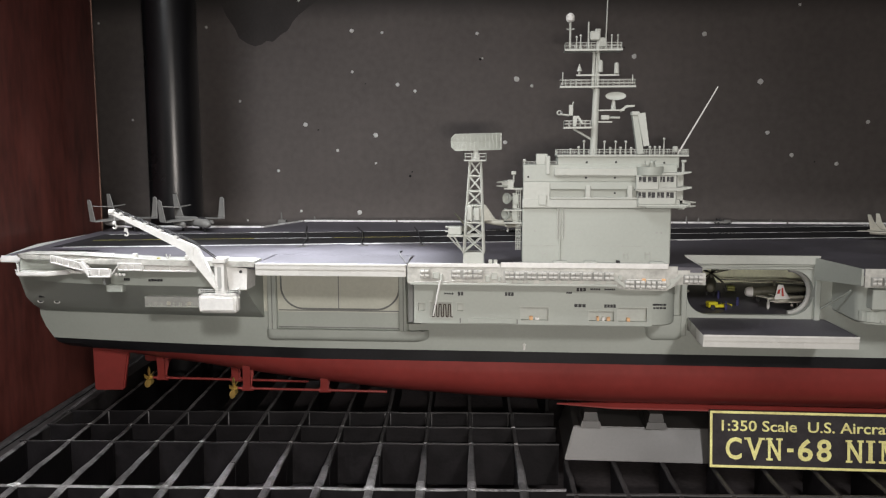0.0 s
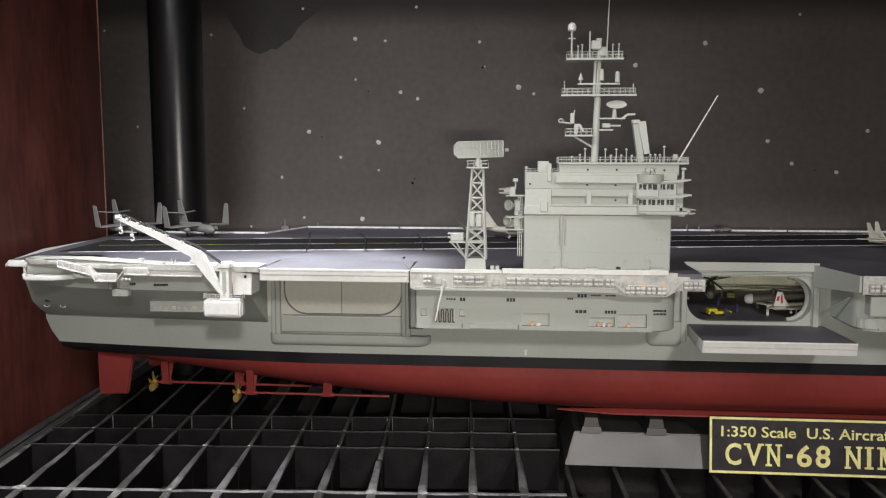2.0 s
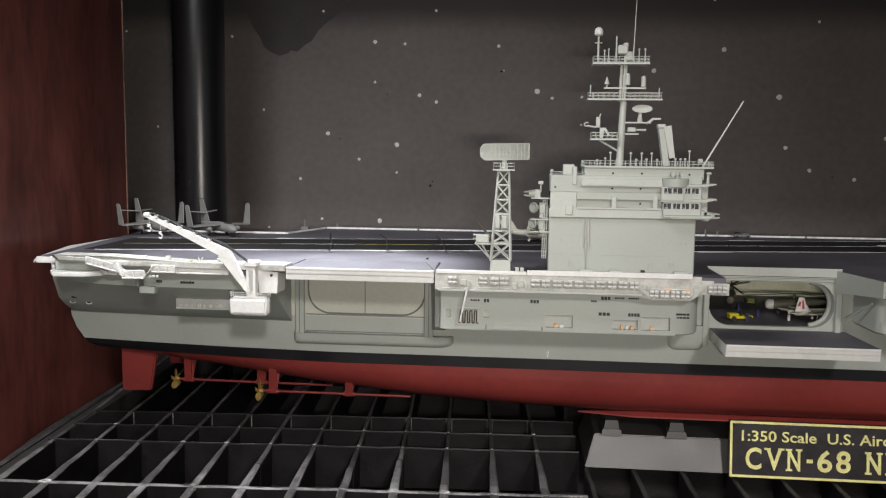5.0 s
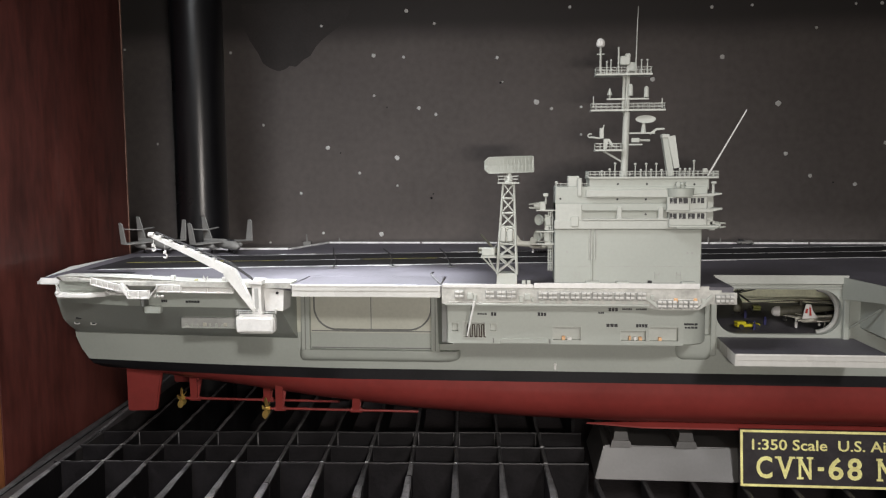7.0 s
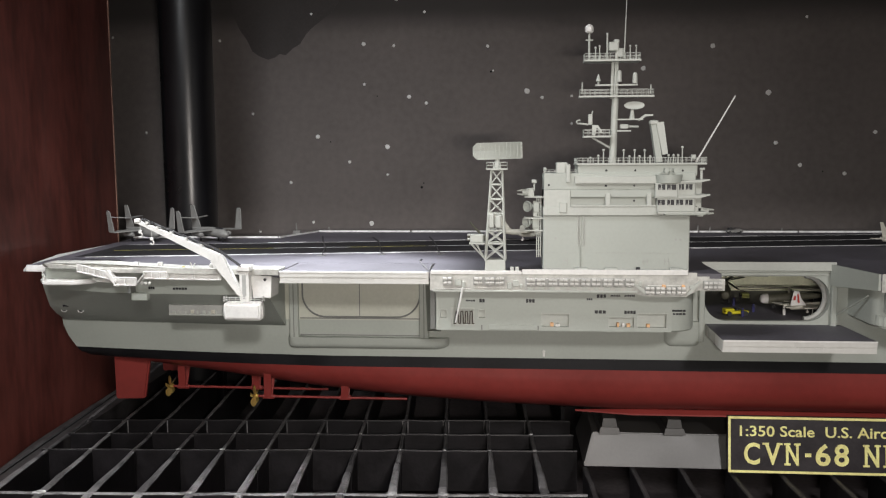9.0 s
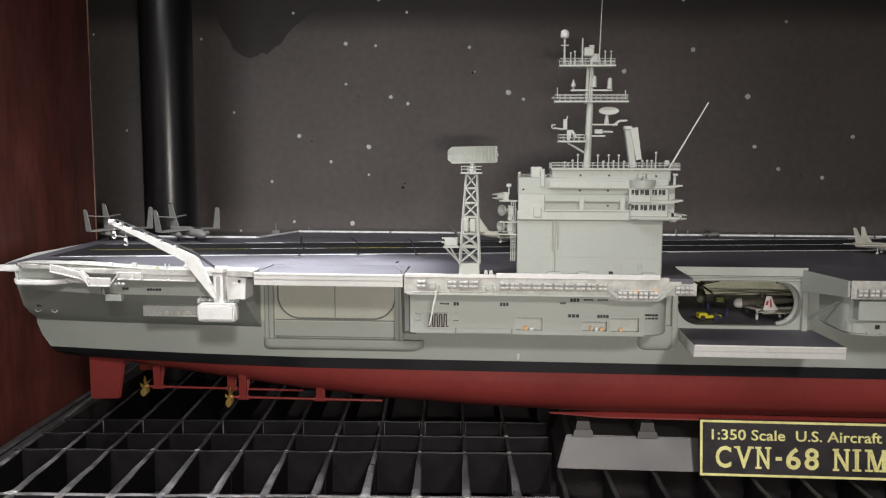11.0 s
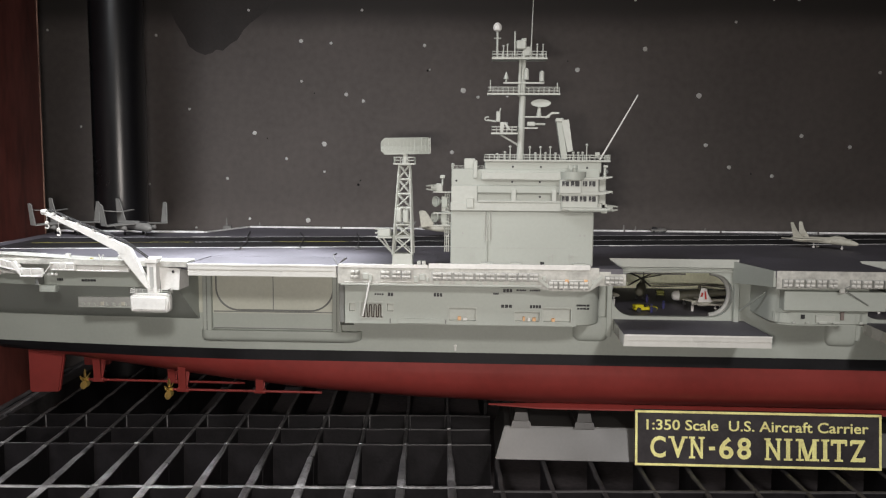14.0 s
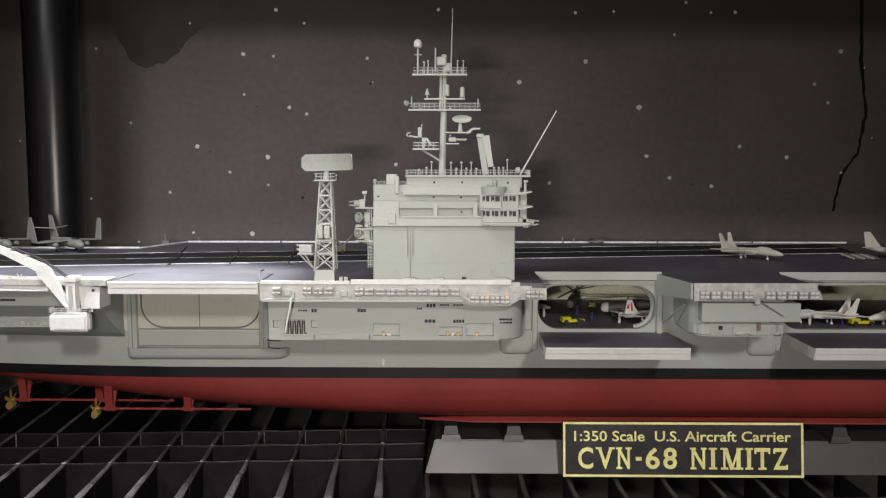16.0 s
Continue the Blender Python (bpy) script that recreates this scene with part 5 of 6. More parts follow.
def plat(c0, c1, d, depth=5.0, t=0.9, railed=True, slope=0.0):
    b = prism(B(), [(MX(c0), MY - depth, MZ(d) - t), (MX(c1), MY - depth, MZ(d) - t + slope), (MX(c1), MY + depth, MZ(d) - t + slope), (MX(c0), MY + depth, MZ(d) - t)], (0, 0, t))
    p = sub("platform", b, PALE, mast)
    if railed:
        q = [(MX(c0) + 0.3, MY - depth + 0.3, MZ(d)), (MX(c1) - 0.3, MY - depth + 0.3, MZ(d) + slope), (MX(c1) - 0.3, MY + depth - 0.3, MZ(d) + slope), (MX(c0) + 0.3, MY + depth - 0.3, MZ(d)), (MX(c0) + 0.3, MY - depth + 0.3, MZ(d))]
        sub("railing", rail(B(), q, 3.0, 0.17, 2.6), PALE, mast)
    return p
plat(337, 583, 217)
plat(318, 645, 372, 3.2)
plat(390, 574, 322, 1.2, 0.8, False)
plat(337, 458, 548, 4.0)
plat(487, 600, 474, 2.0, 0.7, False)
plat(487, 548, 524, 1.6, 0.7, False)
def aerial(c, d0, d1, r=0.28, tip=0.0, y=MY, r2=None):
    b = rod(B(), (MX(c), y, MZ(d0)), (MX(c), y, MZ(d1)), r, r2 or r, seg=6)
    if tip:
        ball(b, (MX(c), y, MZ(d1)), tip, seg=8)
    return sub("aerial", b, PALE, mast)
aerial(361, 217, 95, 0.55)
sub("cross_arm", rod(B(), (MX(345), MY, MZ(128)), (MX(378), MY, MZ(128)), 0.35), PALE, mast)
b = B()
rings = [[(MX(361) + r * math.cos(2 * math.pi * i / 14), MY + r * math.sin(2 * math.pi * i / 14), MZ(z)) for i in range(14)] for z, r in ((97, 1.4), (92, 2.1), (75, 2.2), (66, 1.7), (59, 0.6))]
loft(b, rings)
sub("radome", b, WHITE, mast, smooth=True)
for c, d, r in ((389, 162, 0.62), (407, 156, 0.62), (540, 156, 0.6), (566, 156, 0.6)):
    aerial(c, 217, d, 0.3, r)
    aerial(c, 217, 195, 0.55)
aerial(440, 217, 98, 0.45)
sub("whip", rod(B(), (MX(510), MY - 4, MZ(215)), (MX(518), MY - 4, MZ(-70)), 0.4, 0.18, seg=6), PALE, mast, "thin white whip aerial")
b = box(B(), MX(446), MX(490), MY - 2, MY + 2, MZ(178), MZ(138), 0.5)
box(b, MX(468), MX(492), MY - 1.5, MY + 1.5, MZ(145), MZ(128), 0.4)
box(b, MX(480), MX(512), MY - 1, MY + 1, MZ(205), MZ(165), 0.3)
sub("equipment_box", b, PALE, mast)
b = rod(B(), (MX(403), MY, MZ(320)), (MX(403), MY, MZ(300)), 0.5)
rod(b, (MX(403), MY, MZ(308)), (MX(403), MY, MZ(276)), 1.4, 0.2, seg=10)
sub("aerial", b, PALE, mast)
for c, d0, d1 in ((562, 320, 281), (493, 312, 270)):
    b = rod(B(), (MX(c), MY - 1, MZ(d0)), (MX(c), MY - 1, MZ(d1)), 1.35, 1.2, seg=10)
    ball(b, (MX(c), MY - 1, MZ(d1)), 1.2)
    sub("radome", b, PALE, mast, smooth=True)
aerial(332, 360, 312, 0.3)
aerial(633, 366, 324, 0.3)
b = B()
n = 18
rings = [[(MX(560) + r * 5.1 * math.cos(2 * math.pi * i / n), MY - 1.4 + o, MZ(416) + r * 2.0 * math.sin(2 * math.pi * i / n)) for i in range(n)] for r, o in ((0.25, 0.6), (1.0, 0.0), (1.0, -0.5), (0.3, 0.3))]
loft(b, rings)
box(b, MX(546), MX(560), MY - 1, MY + 1, MZ(468), MZ(432), 0.3)
rod(b, (MX(553), MY, MZ(440)), (MX(553), MY, MZ(474)), 0.9, 1.4)
sub("radar_dish", b, PALE, mast, "oval search radar dish", smooth=True)
sub("bracket", prism(B(), [(MX(584), MY - 0.8, MZ(486)), (MX(612), MY - 0.8, MZ(464)), (MX(644), MY - 0.8, MZ(462)), (MX(644), MY - 0.8, MZ(455)), (MX(608), MY - 0.8, MZ(455)), (MX(578), MY - 0.8, MZ(478))], (0, 1.6, 0)), PALE, mast)
b = box(B(), MX(500), MX(536), MY - 1.5, MY + 1, MZ(518), MZ(498), 0.3)
rod(b, (MX(534), MY, MZ(508)), (MX(582), MY, MZ(509)), 0.6)
sub("equipment_box", b, PALE, mast)
sub("brace", rod(B(), (MX(380), MY, MZ(556)), (MX(458), MY, MZ(602)), 0.55), PALE, mast)
b = box(B(), MX(360), MX(379), MY - 1, MY + 1, MZ(500), MZ(452), 0.3)
rod(b, (MX(374), MY, MZ(460)), (MX(380), MY, MZ(438)), 0.35)
rod(b, (MX(320), MY, MZ(492)), (MX(362), MY, MZ(498)), 0.5)
for k in range(6):
    a, c = 1.0 + k * 0.7, 1.0 + (k + 1) * 0.7
    rod(b, (MX(320) + 1.3 * math.cos(a), MY, MZ(486) + 1.0 * math.sin(a)), (MX(320) + 1.3 * math.cos(c), MY, MZ(486) + 1.0 * math.sin(c)), 0.38, seg=5)
prism(b, [(MX(378), MY - 0.6, MZ(500)), (MX(404), MY - 0.6, MZ(500)), (MX(424), MY - 0.6, MZ(532)), (MX(412), MY - 0.6, MZ(532)), (MX(398), MY - 0.6, MZ(510)), (MX(392), MY - 0.6, MZ(545)), (MX(378), MY - 0.6, MZ(545))], (0, 1.2, 0))
sub("equipment_box", b, PALE, mast)
b = prism(B(), [(RX(630), 3, MZ(495)), (RX(655), 3, MZ(487)), (RX(684), 3, MZ(665)), (RX(657), 3, MZ(668))], (0, 5, 0))
ant = part("tilted_antenna", b, GREY, ship, "tilted flat radar panel on the island roof")
sub("panel_face", prism(B(), [(RX(652), 2.2, MZ(494)), (RX(685), 2.2, MZ(490)), (RX(706), 2.2, MZ(630)), (RX(682), 2.2, MZ(634))], (0, 1.6, 0)), PALE, ant)
sub("panel_cap", box(B(), RX(627), RX(662), 2.4, 8, MZ(502), MZ(484), 0.4), PALE, ant)
for c, d in ((423, 612), (400, 637), (365, 646), (512, 614), (537, 641), (560, 614), (582, 640), (604, 614), (628, 641), (708, 637), (730, 637), (750, 637), (768, 602)):
    b = rod(B(), (RX(c), 2, IZ(78)), (RX(c), 2, MZ(d)), 0.3, seg=6)
    ball(b, (RX(c), 2, MZ(d)), 0.72, seg=8)
    rod(b, (RX(c), 2, IZ(78)), (RX(c), 2, IZ(66)), 0.5, seg=6)
    sub("aerial", b, PALE, island)
sub("aerial", box(B(), RX(806), RX(826), 1, 3, MZ(655), MZ(634), 0.3), PALE, island)
sub("whip", rod(B(), (RX(826), 1, MZ(668)), (20.6, 1, 202.3), 0.45, 0.3, seg=6), WHITE, island, "long slanting whip aerial")

# ---- lattice tower with search radar ----
TX, TY = -97.6, -4.0
def tcorner(z, sx, sy):
    f = (z - 116) / 51
    h = 5.2 + (2.7 - 5.2) * f
    return (TX + sx * h + f * 0.8, TY + sy * h * 0.9, z)
b = B()
levels = (121.5, 129.6, 136.2, 144.7, 151.8, 159.2, 166.6)
loft(b, [[tcorner(z, *s) for s in ((-1, -1), (1, -1), (1, 1), (-1, 1))] for z in (114.9, 121.5)])
tower = part("lattice_tower", b, PALE, ship, "pale lattice tower carrying a search radar")
CORN = ((-1, -1), (1, -1), (1, 1), (-1, 1))
for s in CORN:
    sub("tower_leg", rod(B(), tcorner(121, *s), tcorner(166.6, *s), 0.75, 0.55, seg=6), PALE, tower)
for z0, z1 in zip(levels, levels[1:]):
    for k in range(4):
        s, t = CORN[k], CORN[(k + 1) % 4]
        b = B()
        rod(b, tcorner(z0, *s), tcorner(z1, *t), 0.4, seg=5)
        rod(b, tcorner(z0, *t), tcorner(z1, *s), 0.4, seg=5)
        rod(b, tcorner(z1, *s), tcorner(z1, *t), 0.55, seg=5)
        sub("tower_brace", b, PALE, tower)
b = box(B(), TX - 3.2, TX - 0.4, TY - 5, TY - 2, 137.4, 144.6, 0.5)
box(b, TX + 0.2, TX + 3.2, TY - 5, TY - 2, 137.4, 144.0, 0.5)
sub("tower_cabin", b, PALE, tower)
b = box(B(), TX - 4.6, TX + 6.2, TY - 5, TY + 5, 166.6, 167.3)
sub("tower_platform", b, PALE, tower)
sub("railing", rail(B(), [(TX - 4.4, TY - 4.8, 167.3), (TX + 6.0, TY - 4.8, 167.3), (TX + 6.0, TY + 4.8, 167.3), (TX - 4.4, TY + 4.8, 167.3), (TX - 4.4, TY - 4.8, 167.3)], 3.0, 0.24, 3.4), PALE, tower)
sub("turntable", rod(B(), (TX + 1, TY, 167.3), (TX + 1, TY, 172.2), 1.7, 1.2, seg=12), PALE, tower)
b = box(B(), -110, -103.4, -11, -5, 130.4, 134.4, 0.4)
box(b, -110.5, -102.6, -12, -4, 129.6, 130.4)
for q in (-109.6, -107.0):
    rod(b, (q, -11, 129.8), (-103.0, -9, 122.4), 0.45, seg=5)
rod(b, (-111.5, -8, 132), (-109, -8, 132), 0.5)
rod(b, (-111.5, -8, 134), (-109.6, -8, 134), 0.5)
sub("side_cabin", b, PALE, tower)
# antenna: curved mesh reflector, turned
rad = Matrix.Translation((TX + 1.0, TY, 176.0)) @ Matrix.Rotation(radians(14), 4, "Z") @ Matrix.Rotation(radians(-1.5), 4, "Y")
def dish(u):
    """Half height and depth of the reflector along its length."""
    return 4.0 - (1.9 * (-u - 0.86) / 0.14 if u < -0.86 else 0.0), 1.5 * u * u - 1.2


b = B()
rings = []
for i in range(16):
    u = -1 + 2 * i / 15
    h, y = dish(u)
    rings.append([rad @ Vector((12.4 * u, y + dy, dz)) for dy, dz in ((0, -h), (0.5, 0), (0, h), (0.5, h), (1.0, 0), (0.5, -h))])
loft(b, rings)
sub("reflector", b, GREY, tower, "curved mesh radar reflector")
b = B()
for i in range(13):
    u = -0.86 + 1.84 * i / 12
    h, y = dish(u)
    rod(b, rad @ Vector((12.4 * u, y - 0.3, -h)), rad @ Vector((12.4 * u, y - 0.3, h)), 0.2, seg=4)
for k in (-1.0, -0.5, 0.0, 0.5, 1.0):
    for i in range(12):
        u, v = -1 + 2 * i / 12, -1 + 2 * (i + 1) / 12
        (hu, yu), (hv, yv) = dish(u), dish(v)
        rod(b, rad @ Vector((12.4 * u, yu - 0.3, k * hu)), rad @ Vector((12.4 * v, yv - 0.3, k * hv)), 0.28 if abs(k) == 1 else 0.15, seg=4)
sub("reflector_ribs", b, GREY, tower)
b = B()
for z0, z1 in ((-4, 0), (0, 4), (4, 0), (0, -4)):
    rod(b, rad @ Vector((12.4, 0.2, z0)), rad @ Vector((13.4, 2.2, z1)), 0.25, seg=4)
rod(b, rad @ Vector((13.4, 2.2, -4)), rad @ Vector((13.4, 2.2, 4)), 0.3, seg=4)
sub("end_truss", b, PALE, tower)

# ---- aircraft ----
def body_of(bm, secs, n=12):
    """A fuselage from sections (x, half width, half height, z)."""
    loft(bm, [[(x, w * math.cos(2 * math.pi * i / n), z + h * math.sin(2 * math.pi * i / n)) for i in range(n)] for x, w, h, z in secs])
    return bm


def wing(bm, pts, t):
    """A thin wing or fin from its outline, t thick along its normal."""
    a = [Vector(p) for p in pts]
    nrm = (a[1] - a[0]).cross(a[2] - a[0]).normalized() * t / 2
    prism(bm, [p - nrm for p in a], nrm * 2)
    return bm


def place(ob, m):
    ob.matrix_basis = m
    return ob


def at_deck(x, y, z, turn, tip=0):
    return Matrix.Translation(Vector((x, y, z)) * MM) @ Matrix.Rotation(radians(turn), 4, "Z") @ Matrix.Rotation(radians(tip), 4, "X")


def airframe(name, label, group):
    ob = new(name)
    ob.empty_display_size = 0.005
    return tagged(ob, label, "aircraft model", group)


def gear(jet, legs, mat):
    for x, y, h in legs:
        b = rod(B(), (x, y, 1.0), (x, y, h), 0.3, seg=6)
        rod(b, (x, y - 0.5, 0.9), (x, y + 0.5, 0.9), 0.9, seg=10)
        part("wheel", b, mat, jet)


def folded_plane(label):
    """A small twin-engined carrier plane, its wing tips folded upright."""
    jet = airframe("parked_aircraft", label, "aircraft on the flight deck")
    body = part("fuselage", body_of(B(), [(24, 0.8, 0.8, 5.5), (22, 2.4, 2.4, 5.6), (17, 3.4, 3.4, 6.2), (4, 3.5, 3.6, 6.6), (-10, 2.6, 2.8, 6.8), (-24, 0.8, 1.2, 7.6)]), JET, jet, smooth=True)
    part("cockpit", body_of(B(), [(19, 0.6, 0.4, 8.4), (16, 1.9, 1.4, 8.8), (11, 1.9, 1.2, 9.2), (8, 0.6, 0.3, 9.6)], 8), DARK, jet, smooth=True)
    for s in (-1, 1):
        part("wing", wing(B(), [(9, s * 3, 8.4), (5, s * 22.5, 7.4), (-3, s * 22.5, 7.4), (-5, s * 3, 8.4)], 0.8), JET, jet)
        part("folded_wing_tip", wing(B(), [(5, s * 22.7, 7.2), (2.4, s * 24.2, 21.6), (0, s * 24.6, 22.8), (-2.6, s * 24.4, 22.4), (-3.4, s * 22.7, 7.2)], 0.7), JET, jet)
        part("engine", body_of(B(), [(9, 1.0, 1.0, 5.4), (8, 1.6, 1.6, 5.4), (-3, 1.6, 1.6, 5.6), (-6, 0.9, 0.9, 5.8)], 10), JET, jet, smooth=True).location.y = s * 11 * MM
        part("tailplane", wing(B(), [(-17, 0, 15.5), (-23, s * 12, 16.5), (-26, s * 12, 16.5), (-25, 0, 15.5)], 0.5), JET, jet)
    part("tail_fin", wing(B(), [(-12, 0, 8), (-22, 0, 25), (-27, 0, 25), (-25, 0, 8)], 0.6), JET, jet)
    gear(jet, ((17, 0, 5), (-1, 7, 6), (-1, -7, 6)), DARK)
    return jet


def twin_fin_jet(label, mat, sweep=True):
    """A twin-tailed carrier fighter with swept-back wings."""
    jet = airframe("parked_jet", label, "aircraft on the flight deck")
    part("fuselage", body_of(B(), [(27, 0.7, 0.7, 4.9), (26, 1.4, 1.4, 5.0), (21, 2.3, 2.5, 5.6), (14, 2.7, 3.1, 6.2), (6, 2.8, 2.8, 6.3), (-18, 1.8, 1.7, 6.4), (-25, 1.0, 1.0, 6.4)]), mat, jet, smooth=True)
    part("canopy", body_of(B(), [(19, 0.5, 0.4, 7.8), (16, 1.5, 1.5, 8.4), (10, 1.6, 1.6, 8.8), (5, 0.5, 0.4, 8.6)], 8), mat, jet, smooth=True)
    for s in (-1, 1):
        part("engine", box(B(), -22, 8, s * 3.4 - 1.7, s * 3.4 + 1.7, 4.2, 7.6, 0.8), mat, jet)
        part("wing", wing(B(), [(9, s * 3, 7.0), (-12, s * 16, 7.0), (-17, s * 16, 7.0), (-12, s * 3, 7.0)], 0.7), mat, jet)
        part("tailplane", wing(B(), [(-15, s * 4, 6.6), (-24, s * 11, 6.8), (-28, s * 11, 6.8), (-25, s * 4, 6.6)], 0.5), mat, jet)
        part("tail_fin", wing(B(), [(-12.5, s * 5.0, 7.4), (-17.6, s * 6.4, 13.4), (-20.2, s * 7.6, 19.4), (-22.6, s * 7.6, 19.4), (-21, s * 5.0, 7.4)], 0.6), mat, jet)
    gear(jet, ((15, 0, 4.5), (-5, 4, 5), (-5, -4, 5)), WHITE)
    return jet


def helicopter(label):
    jet = airframe("helicopter", label, "aircraft in the hangar")
    part("fuselage", body_of(B(), [(14, 0.6, 0.8, 5), (12, 2.6, 2.8, 5.4), (0, 3.2, 3.6, 6.2), (-8, 2.0, 2.2, 7.4), (-24, 0.7, 0.8, 8.6)]), DRAB, jet, smooth=True)
    part("nose", body_of(B(), [(16.6, 0.5, 0.6, 5.2), (16.0, 2.0, 2.1, 5.4), (14.4, 2.9, 3.0, 5.5), (12.0, 3.0, 3.1, 5.6)]), WHITE, jet, "white nose dome", smooth=True)
    part("rotor_mast", rod(B(), (0, 0, 9), (0, 0, 12.6), 0.8), DRAB, jet)
    for k in range(5):
        a = radians((158, 172, 196, 14, -12)[k])
        part("rotor_blade", wing(B(), [(0, -0.6, 12.4), (30 * math.cos(a), 30 * math.sin(a) - 0.6, 11.4), (30 * math.cos(a), 30 * math.sin(a) + 0.6, 11.4), (0, 0.6, 12.4)], 0.4), DRAB, jet)
    part("tail_fin", wing(B(), [(-20, 0, 8), (-26, 0, 15), (-28, 0, 15), (-25, 0, 8)], 0.6), DRAB, jet)
    gear(jet, ((9, 2, 3), (9, -2, 3), (-14, 0, 7)), DARK)
    return jet


p1 = folded_plane("grey twin-engined plane with upright folded wing tips on deck")
place(p1, at_deck(-306, 157, 115.1, -40))
p2 = copy_thing(p1, at_deck(-357, 158, 115.1, -40))
p2["label"] = "grey folded-wing plane parked close to the stern edge"
j1 = twin_fin_jet("pale tan-grey twin-tailed jet parked on the forward deck", JET_PALE)
place(j1, at_deck(161, 114, 115.1, -45) @ Matrix.Scale(0.82, 4))
def broad_fin_plane(label, mat):
    """A stout carrier plane with one tall broad tail fin and folded wings."""
    jet = airframe("parked_aircraft", label, "aircraft on the flight deck")
    part("fuselage", body_of(B(), [(24, 0.8, 0.8, 5.6), (22, 2.2, 2.2, 5.8), (15, 3.2, 3.3, 6.4), (2, 3.3, 3.4, 6.8), (-12, 2.3, 2.5, 7.2), (-25, 0.8, 1.0, 8.2)]), mat, jet, smooth=True)
    part("canopy", body_of(B(), [(19, 0.5, 0.4, 8.6), (16, 1.7, 1.3, 9.0), (11, 1.7, 1.1, 9.4), (8, 0.5, 0.3, 9.8)], 8), DARK, jet, smooth=True)
    for sgn in (-1, 1):
        part("wing", wing(B(), [(8, sgn * 3, 8.6), (3, sgn * 15, 8.4), (-4, sgn * 15, 8.4), (-4, sgn * 3, 8.6)], 0.8), mat, jet)
        part("folded_wing_tip", wing(B(), [(3, sgn * 15, 8.5), (1, sgn * 5, 12.6), (-4, sgn * 5, 12.6), (-4, sgn * 15, 8.5)], 0.7), mat, jet)
        part("engine", body_of(B(), [(9, 1.0, 1.0, 5.2), (8, 1.8, 1.8, 5.2), (-2, 1.7, 1.7, 5.4), (-4, 1.0, 1.0, 5.6)], 10), mat, jet, smooth=True).location.y = sgn * 8 * MM
        part("tailplane", wing(B(), [(-15, 0, 9.0), (-22, sgn * 10, 9.4), (-26, sgn * 10, 9.4), (-25, 0, 9.0)], 0.5), mat, jet)
    part("tail_fin", wing(B(), [(-8, 0, 8.6), (-13, 0, 10.5), (-21.5, 0, 22.6), (-24.5, 0, 23.4), (-27.5, 0, 22.8), (-25.5, 0, 8.6)], 0.8), mat, jet)
    gear(jet, ((16, 0, 5), (-2, 5, 6), (-2, -5, 6)), WHITE)
    return jet


j2 = broad_fin_plane("pale plane with one broad tail fin beside a loading rack", JET_PALE)
place(j2, at_deck(257, 116, 115.1, -38) @ Matrix.Scale(0.72, 4))
j3 = copy_thing(j2, at_deck(-80, 164, 115.1, -4) @ Matrix.Scale(1.12, 4))
j3["label"] = "pale tan plane with a broad fin parked behind the island"

# dark loading rack beside the second jet
rackb = thing("loading_rack", (236, 108, 115), "small grey rack of slim stores lying on the flight deck", "rack")
for i in range(6):
    x = 224 + i * 3.1
    b = rod(B(), (x, 103, 116.2), (x - 4.6, 112, 118.4), 0.55, 0.45, seg=6)
    part("slim_store", b, JET if i % 2 else JET_PALE, rackb)
for y, z in ((104.5, 115.5), (110.5, 116.8)):
    part("rail", box(B(), 219, 243, y - 0.4, y + 0.4, z - 0.4, z + 0.2), DARK, rackb)
# dark deck crane vehicle behind the lattice tower
dc = thing("deck_crane", (-110, 150, 115), "small dark mobile deck crane with raised jib", "vehicle")
part("chassis", box(B(), -120, -106, 146, 153, 116, 120, 0.6), DRAB, dc)
part("jib", rod(B(), (-109, 149, 119), (-118, 149, 129), 1.0, 0.7, seg=6), DRAB, dc)
part("mast", rod(B(), (-109, 149, 119), (-103, 149, 127), 0.6, seg=6), JET, dc)
for x in (-117, -109):
    part("wheel", rod(B(), (x, 145.6, 116.2), (x, 153.4, 116.2), 1.2, seg=10), DARK, dc)
# small vehicles at the far edge
tv = thing("deck_tractor", (80, 225, 115), "tiny grey tow tractor by the far deck edge", "vehicle")
part("body", box(B(), 74, 86, 222, 227, 116.0, 117.8, 0.5), JET, tv)
part("cab", box(B(), 75, 78.5, 222.5, 226.5, 117.8, 119.4, 0.4), DARK, tv)
part("bonnet", box(B(), 80, 85.4, 222.4, 226.6, 117.8, 118.5, 0.3), JET, tv)
for x in (76, 84):
    part("wheel", rod(B(), (x, 221.6, 116.1), (x, 227.4, 116.1), 1.0, seg=10), DARK, tv)

# ---- hangar contents ----
HZ = 82.3
h1 = helicopter("dark green helicopter with folded rotor blades in the hangar")
place(h1, at_deck(76, 82, HZ, 174))
h2 = copy_thing(h1, at_deck(46, 110, HZ, -104))
for o in h2.children:
    if o.name.startswith("nose"):
        o.data = o.data.copy()
        o.data.materials[0] = DRAB
h2["label"] = "dark green helicopter facing the hangar opening"
h3 = copy_thing(h1, at_deck(172, 104, HZ, 20))
h3["label"] = "dark helicopter deeper in the forward hangar bay"
nj = twin_fin_jet("white-nosed hangar jet with a red and white tail", JET_PALE)
nj["group"] = "aircraft in the hangar"
place(nj, at_deck(86, 64, HZ, 8) @ Matrix.Scale(0.8, 4))
n4 = copy_thing(j1, at_deck(13.5, 97, HZ, 0) @ Matrix.Scale(0.75, 4))
n4["group"] = "aircraft in the hangar"
n4["label"] = "pale jet with only its nose in the hangar opening"
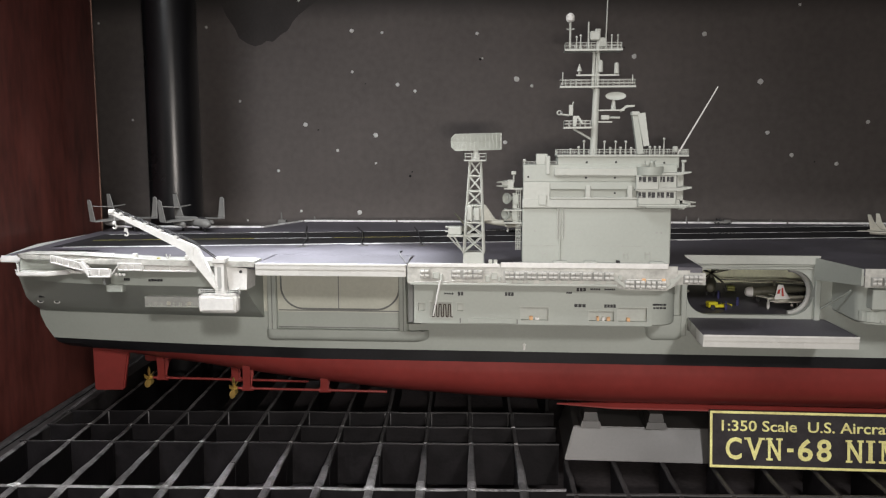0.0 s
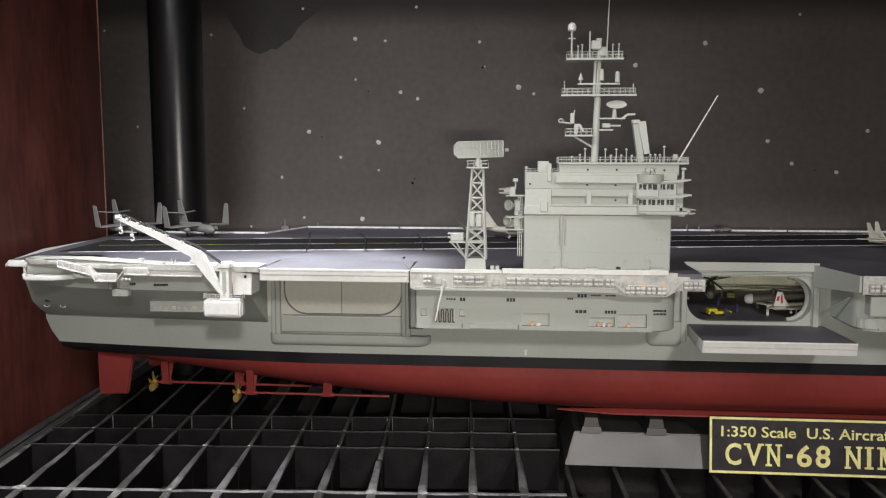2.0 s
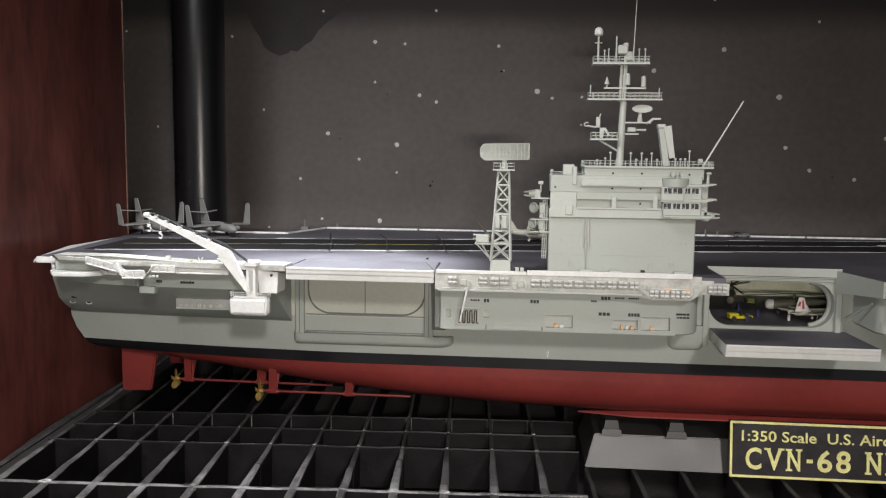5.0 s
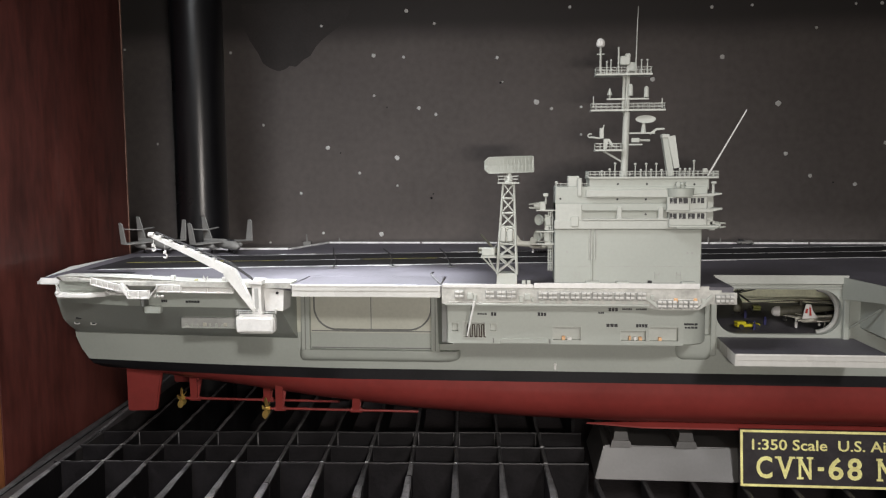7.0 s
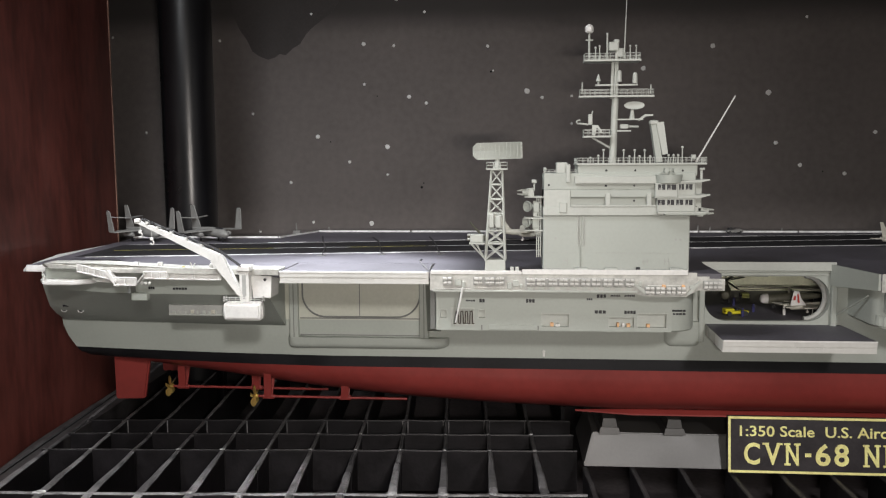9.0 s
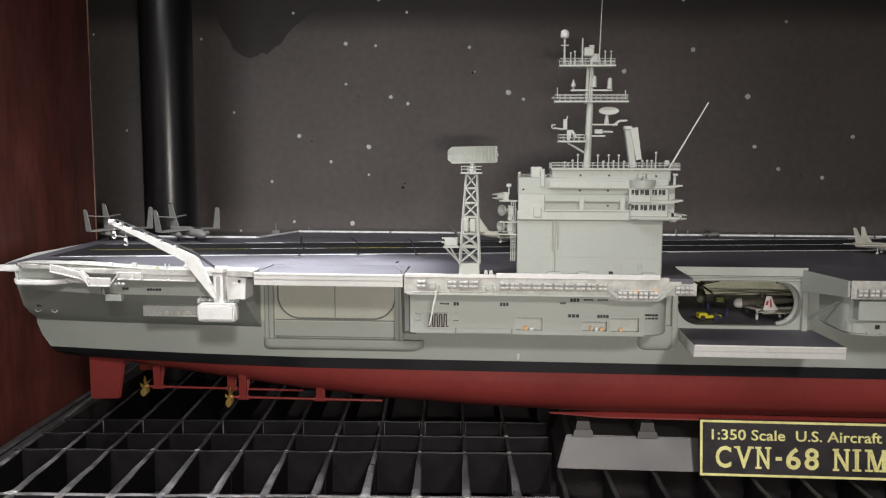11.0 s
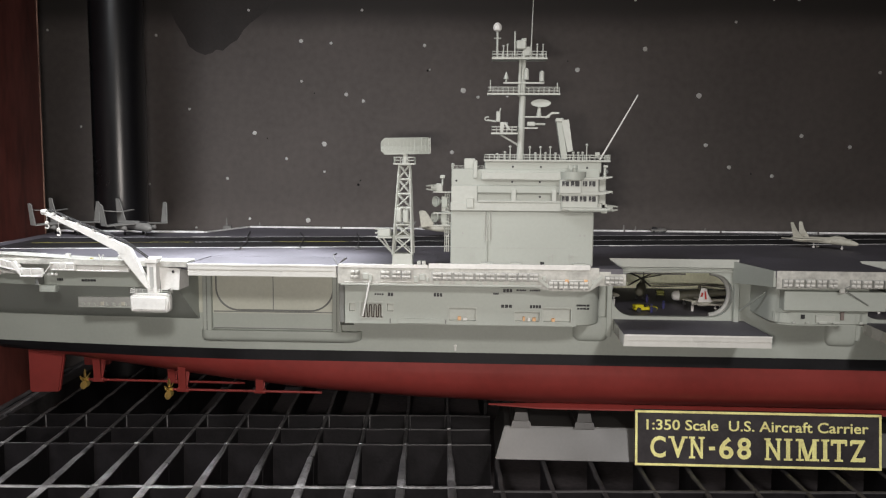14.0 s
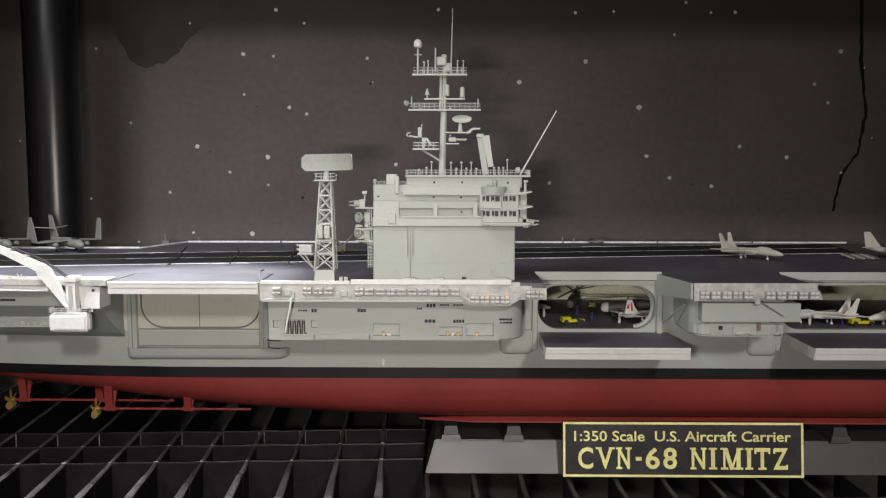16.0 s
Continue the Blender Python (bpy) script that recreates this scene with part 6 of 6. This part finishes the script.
for o in [o for o in nj.children if o.name.startswith("tail_fin")]:
    bpy.data.objects.remove(o)
fin = part("tail_fin", wing(B(), [(-11, -5.6, 7.4), (-15.5, -6.6, 13.2), (-17.2, -7.4, 17.8), (-21, -7.5, 18.0), (-22.5, -5.6, 7.4)], 0.6), WHITE, nj, "white tail fin")
fin.matrix_parent_inverse = Matrix()
for pts in ([(-16.4, -6.6, 9.6), (-17.6, -7.4, 15.6), (-18.6, -7.4, 15.8), (-17.8, -6.6, 9.6)], [(-19.6, -6.6, 11.4), (-19.4, -7.2, 14.6), (-20.8, -7.2, 14.4), (-21.2, -6.6, 11.4)]):
    part("tail_marking", wing(B(), [(x, y - 0.5, z) for x, y, z in pts], 0.3), SIGNAL_RED, nj, "red tail stripe").matrix_parent_inverse = Matrix()
n2 = copy_thing(j1, at_deck(186, 60, HZ, 177))
n2["group"] = "aircraft in the hangar"
n2["label"] = "pale jet with dark tail bars in the forward hangar bay"
n3 = copy_thing(j1, at_deck(232, 58, HZ, 190))
n3["group"] = "aircraft in the hangar"
for jet in (n2, n3):
    for o in jet.children:
        if not o.name.startswith("wheel"):
            o.data = o.data.copy()
            o.data.materials[0] = JET_WHITE
n3["label"] = "pale jet seen in part through the forward hangar opening"


def tractor(x, y, turn, label):
    tr = new("tow_tractor")
    tagged(tr, label, "vehicle", "hangar vehicles")
    part("body", box(B(), -7.0, 7.0, -2.4, 2.4, 1.0, 2.8, 0.5), YELLOW, tr)
    part("rear_deck", box(B(), -7.0, -1.5, -2.4, 2.4, 2.8, 4.2, 0.4), YELLOW, tr)
    part("seat", box(B(), -0.6, 0.8, -1.6, 1.6, 2.8, 4.2, 0.3), DARK, tr)
    part("steering_column", rod(B(), (3, 0, 2.6), (2.2, 0, 4.2), 0.3), DARK, tr)
    for wx in (-4.8, 4.8):
        for wy in (-2.6, 2.6):
            part("wheel", rod(B(), (wx, wy - 0.5, 1.4), (wx, wy + 0.5, 1.4), 1.4, seg=12), DARK, tr)
    place(tr, at_deck(x, y, HZ - 0.02, turn))
    return tr


tractor(38.5, 57, 12, "bright yellow tow tractor on the hangar floor")
t2 = tractor(60, 118, 80, "dull olive tow tractor at the back of the hangar")
for o in t2.children:
    if o.name.startswith(("body", "rear_deck")):
        o.data.materials[0] = OLIVE_DRAB
tractor(206, 54, 5, "yellow tow tractor in the forward hangar bay")
tractor(160, 62, 30, "small yellow cart inside the forward hangar bay")


def figurine(x, y, mat, label):
    """A plain peg-like miniature: one mesh, no features."""
    b = rod(B(), (0, 0, 0), (0, 0, 3.4), 0.75, 0.9, seg=8)
    ball(b, (0, 0, 4.3), 0.7)
    f = part("figurine", b, mat, None, smooth=True)
    f.matrix_basis = at_deck(x, y, HZ - 0.02, 0)
    return tagged(f, label, "figurine", "hangar miniatures")


for x, y, m, l in ((41.5, 53.4, NAVY, "tiny plain dark blue peg miniature beside the tractor"), (46, 90, NAVY, "tiny plain dark blue peg miniature on the hangar floor"), (51.5, 68, NAVY, "tiny plain blue peg miniature standing alone"), (66.5, 60, WHITE, "tiny plain white peg miniature under the jet"), (24, 80, WHITE, "tiny plain pale peg miniature by the hangar side"), (177, 56, WHITE, "tiny plain white peg miniature in the forward bay"), (196, 56, NAVY, "tiny plain blue peg miniature in the forward bay")):
    figurine(x, y, m, l)
# hangar roof fittings
b = B()
for x in (22, 40, 58, 76, 160, 178, 196, 214):
    box(b, x, x + 2.2, 40, 151.5, 108.6, 111.7)
part("hangar_beam", b, OLIVE, ship, "cream roof beams of the hangar")
for x0 in (24, 160):
    for z in (92, 99, 105):
        part("wall_pipe", box(B(), x0, x0 + 60, 150.2, 151.55, z, z + 1.0), JET, ship)
